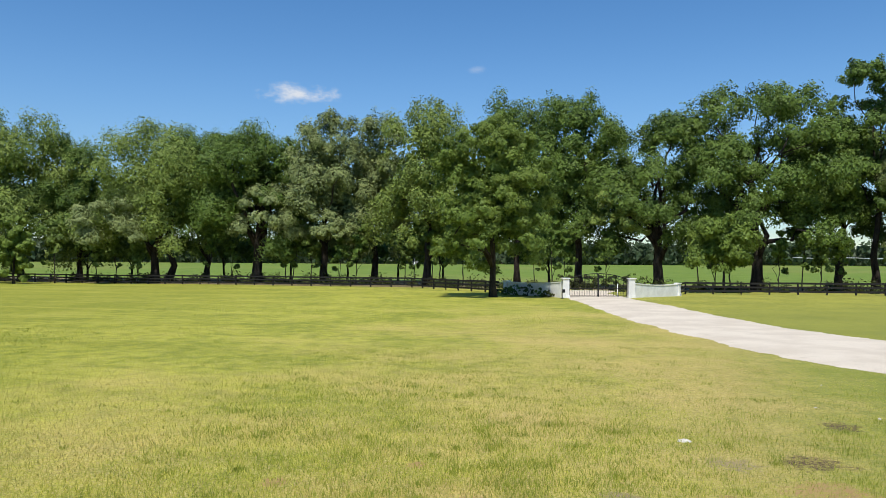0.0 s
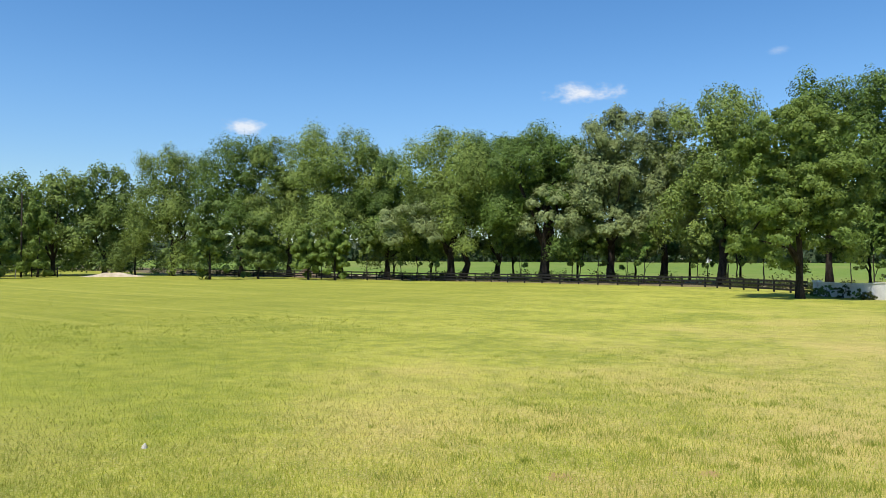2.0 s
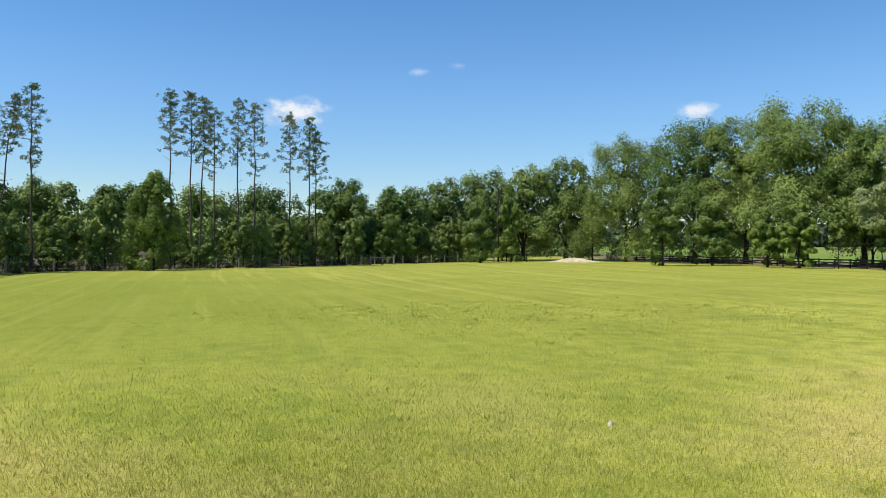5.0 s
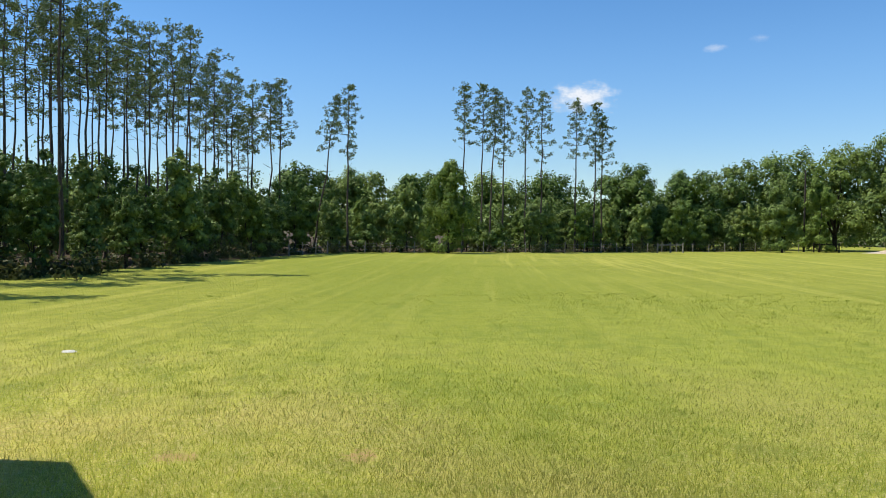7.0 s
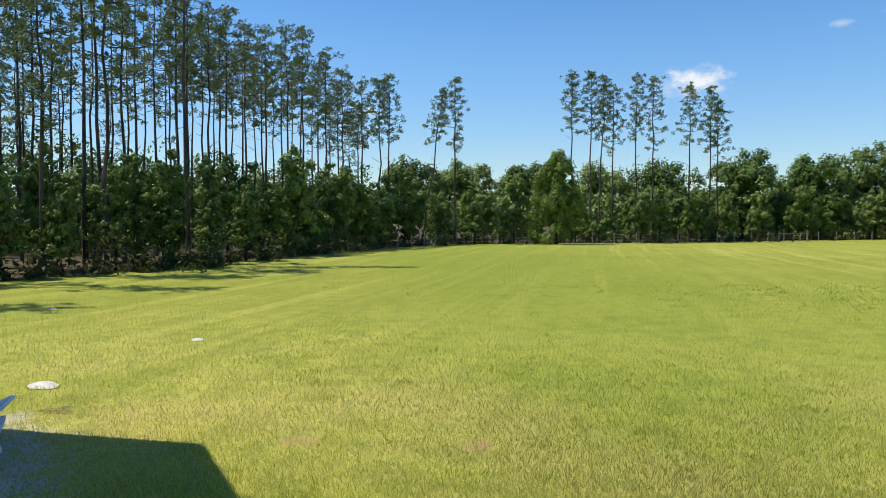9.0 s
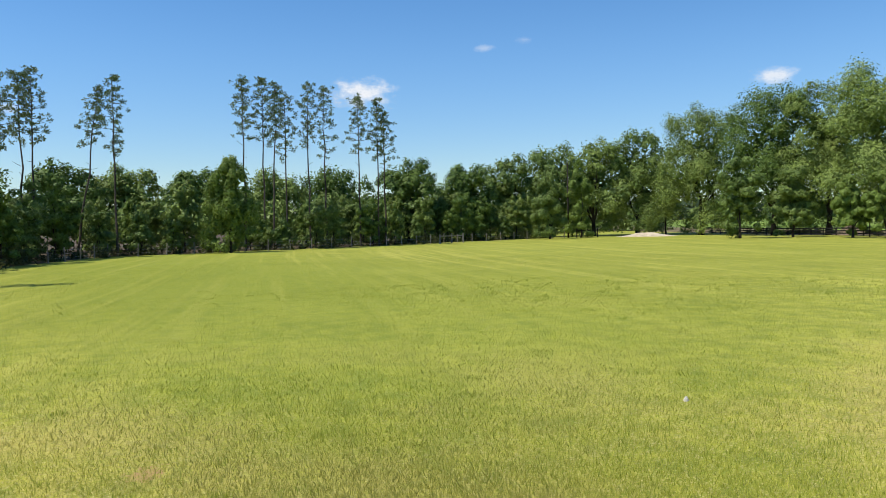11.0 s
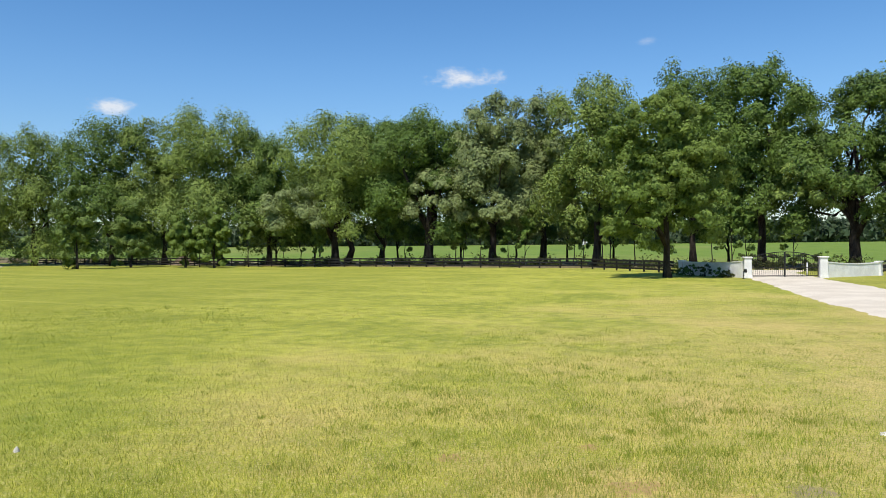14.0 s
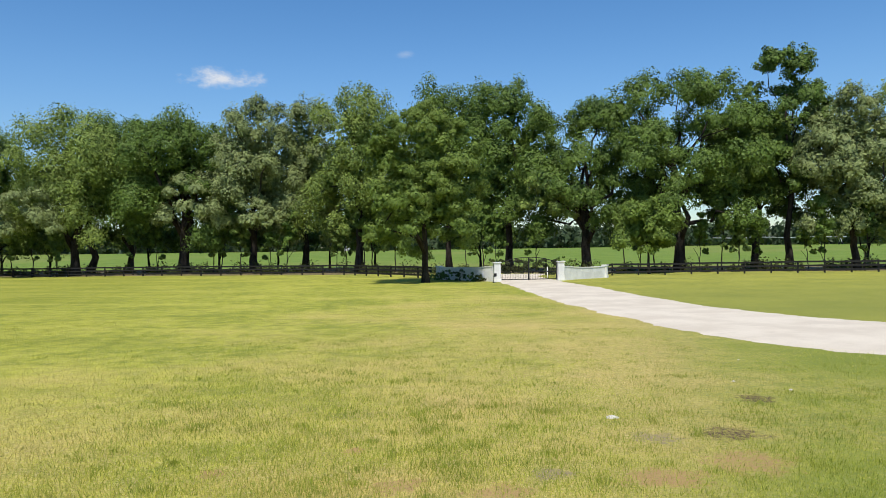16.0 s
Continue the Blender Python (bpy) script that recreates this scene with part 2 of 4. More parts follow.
    c = n.mix(n.math("MULTIPLY", n.math("MULTIPLY", strip_w, n.ramp(y, 30.0, 10.0)), n.math("ADD", 0.25, n.math("MULTIPLY", mid, 0.4))), c, (0.170, 0.215, 0.018))
    # worn places with ragged outlines
    ragged = n.math("MULTIPLY", n.math("SUBTRACT", n.noise(4.0, 6, None, 0.75), 0.5), 3.6)
    for wx, wy, wr, kind in WORN:
        dist = n.math("SQRT", n.math("ADD", n.math("POWER", n.math("ABSOLUTE", n.math("SUBTRACT", x, wx)), 2.0), n.math("POWER", n.math("ABSOLUTE", n.math("SUBTRACT", y, wy)), 2.0)))
        w = n.ramp(n.math("ADD", n.math("DIVIDE", dist, wr * 0.85), ragged), 1.15, 0.55)
        c = n.mix(n.math("MULTIPLY", w, n.math("ADD", 0.12, n.math("MULTIPLY", n.ramp(n.math("ADD", n.math("MULTIPLY", fine, 0.5), n.math("MULTIPLY", grit, 0.5)), 0.36, 0.58), 0.85))), c, WORN_TONES[kind])
    # verge and pasture beyond the fence; the verge's brown earth has tree shade mixed in
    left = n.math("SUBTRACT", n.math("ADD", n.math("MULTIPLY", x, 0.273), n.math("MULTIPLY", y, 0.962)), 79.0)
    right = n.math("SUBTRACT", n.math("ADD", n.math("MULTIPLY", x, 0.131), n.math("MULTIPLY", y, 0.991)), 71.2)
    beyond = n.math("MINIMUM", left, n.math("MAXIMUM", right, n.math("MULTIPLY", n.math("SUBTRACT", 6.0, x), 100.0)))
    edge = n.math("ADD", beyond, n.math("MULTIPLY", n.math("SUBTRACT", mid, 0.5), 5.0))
    shaded_verge = n.mix(n.ramp(clump, 0.4, 0.6), (0.115, 0.105, 0.040), (0.22, 0.165, 0.10))
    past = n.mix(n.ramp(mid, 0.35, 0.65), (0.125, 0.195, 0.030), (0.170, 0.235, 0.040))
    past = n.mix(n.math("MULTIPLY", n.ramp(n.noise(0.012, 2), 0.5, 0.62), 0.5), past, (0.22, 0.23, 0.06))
    c = n.mix(n.ramp(edge, 0.0, 1.5), c, shaded_verge)
    c = n.mix(n.ramp(edge, 22.0, 26.0), c, past)
    # leaf litter under the woods, its brown kept dark to stand in for shade there
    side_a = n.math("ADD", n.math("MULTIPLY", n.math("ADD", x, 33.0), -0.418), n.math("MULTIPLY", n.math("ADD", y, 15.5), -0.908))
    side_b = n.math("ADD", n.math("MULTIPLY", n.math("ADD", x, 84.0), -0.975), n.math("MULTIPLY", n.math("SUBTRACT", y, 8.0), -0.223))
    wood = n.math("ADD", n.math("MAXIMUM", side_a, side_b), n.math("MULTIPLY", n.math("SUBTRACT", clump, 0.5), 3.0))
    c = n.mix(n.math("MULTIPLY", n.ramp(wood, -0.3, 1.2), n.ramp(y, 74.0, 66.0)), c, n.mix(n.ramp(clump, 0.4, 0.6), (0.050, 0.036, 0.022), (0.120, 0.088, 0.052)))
    n.bump(n.math("ADD", n.math("MULTIPLY", fine, 0.6), n.math("MULTIPLY", blade, 0.4)), 0.7, 0.05)
    return n.done(c, 0.9, 0.15)


def gravel_material():
    n = Nodes("crushed_limestone")
    c = n.mix(n.ramp(n.noise(0.5, 4), 0.35, 0.65), (0.58, 0.505, 0.405), (0.67, 0.595, 0.485))
    c = n.mix(n.math("MULTIPLY", n.ramp(n.noise(35.0, 3), 0.5, 0.7), 0.5), c, (0.40, 0.36, 0.30))
    c = n.mix(n.math("MULTIPLY", n.ramp(n.noise(2.5, 5), 0.60, 0.74), 0.25), c, (0.36, 0.32, 0.23))
    n.bump(n.noise(40.0, 3), 0.6, 0.02)
    return n.done(c, 0.95, 0.15)


GRASS_GROUND = ground_material()
GRAVEL = gravel_material()


def blade_material():
    n = Nodes("grass_blades")
    c = n.mix(n.island(), (0.290, 0.340, 0.036), (0.700, 0.660, 0.130))
    c = n.mix(n.math("MULTIPLY", n.ramp(n.noise(0.22, 4), 0.42, 0.62), 0.6), c, (0.46, 0.37, 0.15))
    sep = n.node("SeparateXYZ")
    n.link(n.position(), sep.inputs[0])
    c = n.mix(n.math("MULTIPLY", n.ramp(n.math("ADD", sep.outputs[0], n.math("MULTIPLY", n.noise(0.035, 3), 30.0)), 8.0, -14.0), 0.62), c, (0.290, 0.345, 0.034))
    # same darkening for camera tone, put into the blades' colour
    strip_w = n.math("MULTIPLY", n.ramp(sep.outputs[1], -2.5, 4.0), n.ramp(n.math("ADD", sep.outputs[0], n.math("MULTIPLY", sep.outputs[1], 0.45)), 1.0, -7.0))
    c = n.mix(n.math("MULTIPLY", strip_w, 0.55), c, (0.180, 0.222, 0.022))
    n.done(c, 0.6, 0.25)
    tr = n.node("BsdfTranslucent")
    n.link(c, tr.inputs["Color"])
    m = n.node("MixShader")
    m.inputs[0].default_value = 0.42
    n.link(n.bsdf.outputs[0], m.inputs[1])
    n.link(tr.outputs[0], m.inputs[2])
    n.link(m.outputs[0], n.out.inputs["Surface"])
    return n.mat


BLADES = blade_material()


# ---- mesh helpers ----
def mesh_from(name, verts, faces, material):
    me = bpy.data.meshes.new(name)
    me.from_pydata([tuple(v) for v in verts], [], [tuple(f) for f in faces])
    me.materials.append(material)
    me.update()
    return me


def quick_mesh(name, verts, corners, material):
    """Many equal faces from arrays: verts (n, 3), corners (m, k)."""
    me = bpy.data.meshes.new(name)
    verts, corners = np.asarray(verts, np.float32), np.asarray(corners, np.int32)
    m, k = corners.shape
    me.vertices.add(len(verts))
    me.vertices.foreach_set("co", verts.ravel())
    me.loops.add(m * k)
    me.loops.foreach_set("vertex_index", corners.ravel())
    me.polygons.add(m)
    me.polygons.foreach_set("loop_start", np.arange(0, m * k, k, dtype=np.int32))
    me.materials.append(material)
    me.update(calc_edges=True)
    return me


def child(name, me, parent, label=""):
    ob = new(name, me)
    ob.parent = parent
    return tagged(ob, label)


def part(name, bm, material, parent, label="", smooth=False):
    me = bpy.data.meshes.new(name)
    if smooth:
        for f in bm.faces:
            f.smooth = True
    bm.to_mesh(me)
    bm.free()
    me.materials.append(material)
    return child(name, me, parent, label)


def thing(name, x, y, z=0.0, turn=0.0, label="", category="", group="", kind=""):
    ob = new(name)
    ob.empty_display_size = 0.3
    ob.matrix_world = pose(x, y, z, 0, 0, turn)
    return tagged(ob, label, category, group, kind)


def box(bm, cx, cy, cz, sx, sy, sz, bevel=0.0, m=None):
    r = bmesh.ops.create_cube(bm, size=1.0)
    vs = r["verts"]
    for v in vs:
        v.co = Vector((cx + v.co.x * sx, cy + v.co.y * sy, cz + v.co.z * sz))
    if bevel:
        es = list({e for v in vs for e in v.link_edges})
        vs = list({v for f in bmesh.ops.bevel(bm, geom=es, offset=bevel, segments=2, affect="EDGES")["faces"] for v in f.verts} | {v for v in vs if v.is_valid})
    if m is not None:
        bmesh.ops.transform(bm, matrix=m, verts=vs)
    return bm


def boxed(cx, cy, cz, sx, sy, sz, bevel=0.0, m=None):
    return box(bmesh.new(), cx, cy, cz, sx, sy, sz, bevel, m)


def tube(points, radii, sides=7):
    """A tapered tube along points: verts and quads."""
    pts = [Vector(p) for p in points]
    vs, fs = [], []
    for i, p in enumerate(pts):
        d = (pts[min(i + 1, len(pts) - 1)] - pts[max(i - 1, 0)]).normalized()
        a = d.orthogonal().normalized() if abs(d.z) < 0.9 else Vector((0, 1, 0)).cross(d).normalized()
        b = d.cross(a)
        for k in range(sides):
            w = 2 * math.pi * k / sides
            vs.append(p + (a * math.cos(w) + b * math.sin(w)) * radii[i])
    for i in range(len(pts) - 1):
        for k in range(sides):
            q = (k + 1) % sides
            fs.append((i * sides + k, i * sides + q, (i + 1) * sides + q, (i + 1) * sides + k))
    fs.append(tuple(range((len(pts) - 1) * sides, len(pts) * sides)))
    fs.append(tuple(reversed(range(sides))))
    return vs, fs


def tube_mesh(name, points, radii, material, sides=7):
    me = mesh_from(name, *tube(points, radii, sides), material)
    me.polygons.foreach_set("use_smooth", [True] * len(me.polygons))
    return me


def leaves_mesh(name, pts, nrm, length, width, material, rng, droop=0.0):
    """One small pointed leaf spray at each point, facing its normal."""
    n = len(pts)
    nrm = nrm / np.maximum(np.linalg.norm(nrm, axis=1, keepdims=True), 1e-6)
    r = rng.normal(size=(n, 3))
    r[:, 2] -= droop * 2.0
    t = r - nrm * np.sum(r * nrm, axis=1, keepdims=True)
    t /= np.maximum(np.linalg.norm(t, axis=1, keepdims=True), 1e-6)
    b = np.cross(nrm, t)
    s = rng.uniform(0.6, 1.35, (n, 1))
    L, W = t * s * length * 0.5, b * s * width * 0.5
    bend = nrm * s * length * 0.10
    v = np.stack([pts - L - bend, pts + L * 0.7 + W, pts + L - W * 0.8 + bend], axis=1).reshape(-1, 3)
    return quick_mesh(name, v, np.arange(3 * n).reshape(n, 3), material)


def unit(rng, n):
    v = rng.normal(size=(n, 3))
    return v / np.linalg.norm(v, axis=1, keepdims=True)


def crown_points(rng, centre, radii, lobes, count, low=-0.35, lobe_size=(0.26, 0.40), flat=0.8, clump=(0.22, 0.46), layer=0.65):
    """Leaf points and normals of a crown: lobes over an ellipsoid, each a heap of smaller clumps."""
    # even spread of lobes over the dome, jittered
    q = (np.arange(lobes) + 0.5) / lobes
    zz, aa = 1.0 - q * (1.0 - low), np.arange(lobes) * 2.39996 + rng.uniform(0, 6.28)
    d = np.stack([np.sqrt(1 - zz ** 2) * np.cos(aa), np.sqrt(1 - zz ** 2) * np.sin(aa), zz], axis=1) + rng.normal(size=(lobes, 3)) * 0.14
    d /= np.sum(np.abs(d) ** 2.7, axis=1, keepdims=True) ** (1 / 2.7)
    k = lobes
    radii = np.array(radii, float)
    reach = np.where(rng.uniform(0, 1, (k, 1)) < 0.72, rng.uniform(0.62, 0.80, (k, 1)), rng.uniform(0.25, 0.5, (k, 1)))
    c = d * reach * radii
    size = rng.uniform(*lobe_size, k) * radii[:2].mean()
    share = size ** 2 / np.sum(size ** 2)
    P, N = [], []
    for i in range(k):
        m = int(count * share[i])
        subs = int(max(7, 11 * size[i]))
        sd = unit(rng, subs)
        sd[:, 2] = np.abs(sd[:, 2]) * 1.3 - 0.55
        sc = c[i] + sd * size[i] * rng.uniform(0.35, 0.82, (subs, 1)) * (1, 1, flat)
        pick = rng.integers(0, subs, m)
        g = unit(rng, m) * (rng.uniform(0, 1, (m, 1)) ** 0.28) * size[i] * rng.uniform(*clump, subs)[pick][:, None]
        g[:, 2] *= layer
        P.append(sc[pick] + g)
        N.append(g / size[i] * 1.9 + (P[-1] - c[i]) / size[i] * 0.8 + d[i] * 0.2 + unit(rng, m) * 0.34 + (0, 0, 0.20))
    P, N = np.concatenate(P), np.concatenate(N)
    lo, hi = np.percentile(P, 0.4, axis=0), np.percentile(P, 99.7, axis=0)
    f, o = 2 * radii / (hi - lo), (hi + lo) / 2
    return (P - o) * f + np.array(centre), N, (c - o) * f + np.array(centre)


def bent(rng, a, b, steps=6, wander=0.06, sag=0.0):
    a, b = np.array(a, float), np.array(b, float)
    l = np.linalg.norm(b - a)
    out = []
    for i in range(steps + 1):
        s = i / steps
        p = a + (b - a) * s + rng.normal(size=3) * l * wander * math.sin(math.pi * s)
        p[2] += sag * l * math.sin(math.pi * s)
        out.append(p)
    return out


def broad_tree(name, seed, height, half, bottom, leaf, label, trunk_r=0.45, fork=0.22, count=9000, lobes=34, leaf_len=0.42,
               droop=0.0, lean=(0.0, 0.0), low=-0.35, limbs=7, lobe_size=(0.26, 0.40), twin=False, category="tree", group="", bark=None, depth=None, clump=(0.22, 0.46), layer=0.65, cone=0.0, filled=True, boughs=()):
    """A broad-crowned tree at the origin, with a trunk, limbs and a leafy crown."""
    rng = np.random.default_rng(seed)
    bark = bark or BARK
    tree = thing(name, 0, 0, label=label, category=category, group=group)
    zc, rz = (height + bottom) / 2, (height - bottom) / 2
    top = np.array((lean[0], lean[1], zc + 0.1 * rz))
    P, N, c = crown_points(rng, (lean[0], lean[1], zc), (half, depth or half * 0.8, rz * 1.02), lobes, count, low, lobe_size, 0.8, clump, layer)
    for q in (P, c):
        q[:, :2] *= 1.0 - cone * np.clip((q[:, 2:] - bottom) / (height - bottom), 0, 1) ** 1.2
    core = len(P) // 12 if filled else 12
    deep = rng.integers(0, len(P), core)
    heart = np.array((lean[0], lean[1], zc))
    inner = heart + (P[deep] - heart) * rng.uniform(0.35, 0.74, (core, 1))
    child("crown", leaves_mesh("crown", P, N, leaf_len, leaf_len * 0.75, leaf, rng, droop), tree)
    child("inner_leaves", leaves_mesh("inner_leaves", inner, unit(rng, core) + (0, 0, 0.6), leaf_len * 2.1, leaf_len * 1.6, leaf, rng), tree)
    # low boughs that reach out over the field: across, towards, up, half width, half height, leaves
    for bx, by, bz, bw, bh, bleaf in boughs:
        bp, bn, bc = crown_points(rng, (bx, by, bz), (bw, bw * 0.7, bh), 16, int(bw * bh * 900), -0.5, (0.30, 0.46), 0.7, (0.2, 0.44), 0.6)
        bough = child("bough", tube_mesh("bough", bent(rng, (0, 0, bz * 0.55), (bx, by, bz), 6, 0.05, 0.1), [0.20 * (1 - 0.8 * k / 6) for k in range(7)], bark, 6), tree)
        child("leaves", leaves_mesh("leaves", bp, bn, leaf_len, leaf_len * 0.7, bleaf, rng, 0.5), bough)
    f = np.array((lean[0] * 0.3, lean[1] * 0.3, max(height * fork, bottom * 0.6)))
    stem = bent(rng, (0, 0, -0.15), f, 3, 0.03) + bent(rng, f, top + (0, 0, rz * 0.35), 5, 0.05)[1:]
    rad = [trunk_r * (1.35 if i == 0 else 1.0 - 0.88 * i / (len(stem) - 1)) for i in range(len(stem))]
    child("trunk", tube_mesh("trunk", stem, rad, bark, 9), tree)
    order = rng.permutation(len(c))[:limbs]
    for i in order:
        s = rng.integers(2, len(stem) - 2)
        start = stem[s]
        end = c[i]
        r0 = rad[s] * 0.62
        child("limb", tube_mesh("limb", bent(rng, start, end, 6, 0.06, 0.08), [r0 * (1 - 0.85 * k / 6) for k in range(7)], bark, 6), tree)
    if twin:
        e = np.array((half * 0.35, 0.5, zc))
        st = bent(rng, (1.6, 0.3, -0.15), e, 5, 0.05)
        child("trunk", tube_mesh("trunk", st, [trunk_r * 0.8 * (1.25 if k == 0 else 1 - 0.8 * k / 5) for k in range(6)], bark, 8), tree)
    return tree


def place(tree, az, dist, turn=0.0, scale=1.0):
    a = radians(az)
    tree.matrix_world = pose(-math.sin(a) * dist, math.cos(a) * dist, 0, 0, 0, turn) @ Matrix.Scale(scale, 4)
    return tree


def height_at(dist, el):
    return 2.64 + dist * math.tan(radians(el))


# ---- ground: one sheet to the horizon ----
def ground_height(x, y):
    z = 0.05 * noise.noise(Vector((x * 0.06, y * 0.06, 0))) if abs(x) + abs(y) > 8 else 0.0
    far = max(0.0, math.hypot(x, y) - 140.0)
    return z * (1 if abs(x) < 130 and abs(y) < 130 else 0) + min(far * 0.0135, 2.6)


def build_ground():
    core = [i * 4.0 for i in range(-40, 41)]
    outer = [175, 200, 240, 300, 380, 500, 700, 1100, 1800, 3000]
    line = [-v for v in reversed(outer)] + core + outer
    n = len(line)
    vs = [(x, y, ground_height(x, y)) for y in line for x in line]
    fs = [(j * n + i, j * n + i + 1, (j + 1) * n + i + 1, (j + 1) * n + i) for j in range(n - 1) for i in range(n - 1)]
    me = mesh_from("ground", vs, fs, GRASS_GROUND)
    me.polygons.foreach_set("use_smooth", [True] * len(me.polygons))
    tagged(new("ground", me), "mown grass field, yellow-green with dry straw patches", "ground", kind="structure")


build_ground()


def build_drive():
    """Pale crushed-stone drive from the gate, curving off to the right."""
    mid = [(12.4, 74.5, 5.5), (12.3, 70.0, 3.2), (12.1, 59.0, 2.55), (12.0, 50.0, 2.75), (11.7, 42.0, 2.85), (11.7, 34.0, 2.9), (12.3, 28.0, 3.3),
           (13.7, 22.2, 4.3), (16.7, 18.4, 5.0), (22.0, 15.8, 4.8), (30.0, 14.5, 4.0), (44.0, 12.5, 3.6), (70.0, 11.0, 3.5)]
    pts = []
    for i in range(len(mid) - 1):
        p0, p1, p2, p3 = mid[max(i - 1, 0)], mid[i], mid[i + 1], mid[min(i + 2, len(mid) - 1)]
        for k in range(30):
            s = k / 30
            pts.append([0.5 * (2 * b + (c - a) * s + (2 * a - 5 * b + 4 * c - d) * s * s + (3 * b - a - 3 * c + d) * s ** 3) for a, b, c, d in zip(p0, p1, p2, p3)])
    vs, fs = [], []
    cols = 8
    for i, (x, y, w) in enumerate(pts):
        q, r = pts[min(i + 1, len(pts) - 1)], pts[max(i - 1, 0)]
        d = Vector((q[0] - r[0], q[1] - r[1])).normalized()
        nx, ny = -d.y, d.x
        for k in range(cols + 1):
            s = k / cols * 2 - 1
            e = w * s + (0.32 * noise.noise(Vector((x * 0.45, y * 0.45, s * 9))) + 0.30 * noise.noise(Vector((x * 2.3, y * 2.3, s * 5))) if abs(s) == 1 else 0)
            z = ground_height(x + nx * e, y + ny * e) + (0.05 + 0.03 * (1 - s * s) if abs(s) < 1 else -0.02)
            vs.append((x + nx * e, y + ny * e, z))
    for i in range(len(pts) - 1):
        for k in range(cols):
            a = i * (cols + 1) + k
            fs.append((a, a + 1, a + cols + 2, a + cols + 1))
    me = mesh_from("driveway", vs, fs, GRAVEL)
    me.polygons.foreach_set("use_smooth", [True] * len(me.polygons))
    tagged(new("driveway", me), "pale crushed limestone driveway leading to the gate", "driveway", kind="structure")


build_drive()


# ---- the house behind the viewer, whose eave shades the grass ----
def build_house():
    """The unseen house behind the viewer; its splayed roof corner and height are set to cast the shadow that is seen.
    """
    h = thing("house", 0, 0, 0, 0, "two-storey white house with a shingled roof", "house")
    eave = [(-11.4, -9.7), (-9.66, -4.95), (2.5, -0.1), (5.5, -7.3), (-6.6, -12.5)]
    mx, my = sum(p[0] for p in eave) / 5, sum(p[1] for p in eave) / 5
    for name, k, z0, z1, mat in (("wall", 0.84, -0.2, 5.0, STUCCO), ("roof", 1.0, 5.0, 5.2, SHINGLE)):
        ring = [(mx + (x - mx) * k, my + (y - my) * k) for x, y in eave]
        vs = [(x, y, z0) for x, y in ring] + [(x, y, z1) for x, y in ring]
        fs = [(i, i + 5, (i + 1) % 5 + 5, (i + 1) % 5) for i in range(5)] + [(0, 1, 2, 3, 4)]
        if name == "roof":
            vs.append((mx, my, 6.9))
            fs += [(i + 5, 10, (i + 1) % 5 + 5) for i in range(5)]
        else:
            fs.append((9, 8, 7, 6, 5))
        child(name, mesh_from(name, vs, fs, mat), h)


build_house()


# ---- gate, pillars and wing walls ----
def pillar(x, y, turn, width, tall, label):
    p = thing("gate_pillar", x, y, 0, turn, label, "pillar", "pillars of the gateway")
    part("shaft", boxed(0, 0, tall / 2 - 0.1, width, width, tall + 0.2, 0.015), STUCCO, p)
    part("cap", boxed(0, 0, tall + 0.05, width + 0.14, width + 0.14, 0.10, 0.02), CAP, p, "cast stone cap")
    part("base", boxed(0, 0, 0.09, width + 0.08, width + 0.08, 0.26, 0.015), STUCCO, p)
    return p


def wing_wall(a, b, h0, h1, label):
    """A low wall from a to b whose top dips in a shallow curve."""
    ax, ay = a
    l = math.hypot(b[0] - ax, b[1] - ay)
    w = thing("wing_wall", ax, ay, 0, math.degrees(math.atan2(b[1] - ay, b[0] - ax)), label, "wall", "walls beside the gate")
    n = 14
    top = [h0 + (h1 - h0) * (i / n) - 0.10 * math.sin(math.pi * i / n) for i in range(n + 1)]
    for name, lo, hi, half, mat in (("wall_body", -0.2, 0.0, 0.10, STUCCO), ("coping", 0.0, 0.07, 0.14, CAP)):
        vs, fs = [], []
        for i in range(n + 1):
            x, t = l * i / n, top[i]
            z0 = lo if name == "wall_body" else t
            vs += [(x, -half, z0), (x, half, z0), (x, half, t + hi), (x, -half, t + hi)]
        for i in range(n):
            q = i * 4
            fs += [(q + k, q + 4 + k, q + 4 + (k + 1) % 4, q + (k + 1) % 4) for k in range(4)]
        fs += [(0, 1, 2, 3), (n * 4 + 3, n * 4 + 2, n * 4 + 1, n * 4)]
        child(name, mesh_from(name, vs, fs, mat), w)


PL, PR = (9.6, 59.2), (14.85, 59.6)
pillar(*PL, 4, 0.52, 1.48, "white stucco gate pillar with a flat cap")
pillar(*PR, 4, 0.52, 1.48, "white stucco gate pillar with a flat cap")
pillar(5.55, 65.8, 40, 0.40, 1.10, "short white stucco end pier beside the fence")
pillar(19.9, 64.0, -35, 0.40, 1.02, "short white stucco end pier beside the fence")
wing_wall((9.35, 59.5), (5.7, 65.6), 1.20, 1.05, "white stucco wing wall dappled with tree shade")
wing_wall((15.1, 59.85), (19.75, 63.85), 1.12, 0.95, "white stucco wing wall with a dipped top")


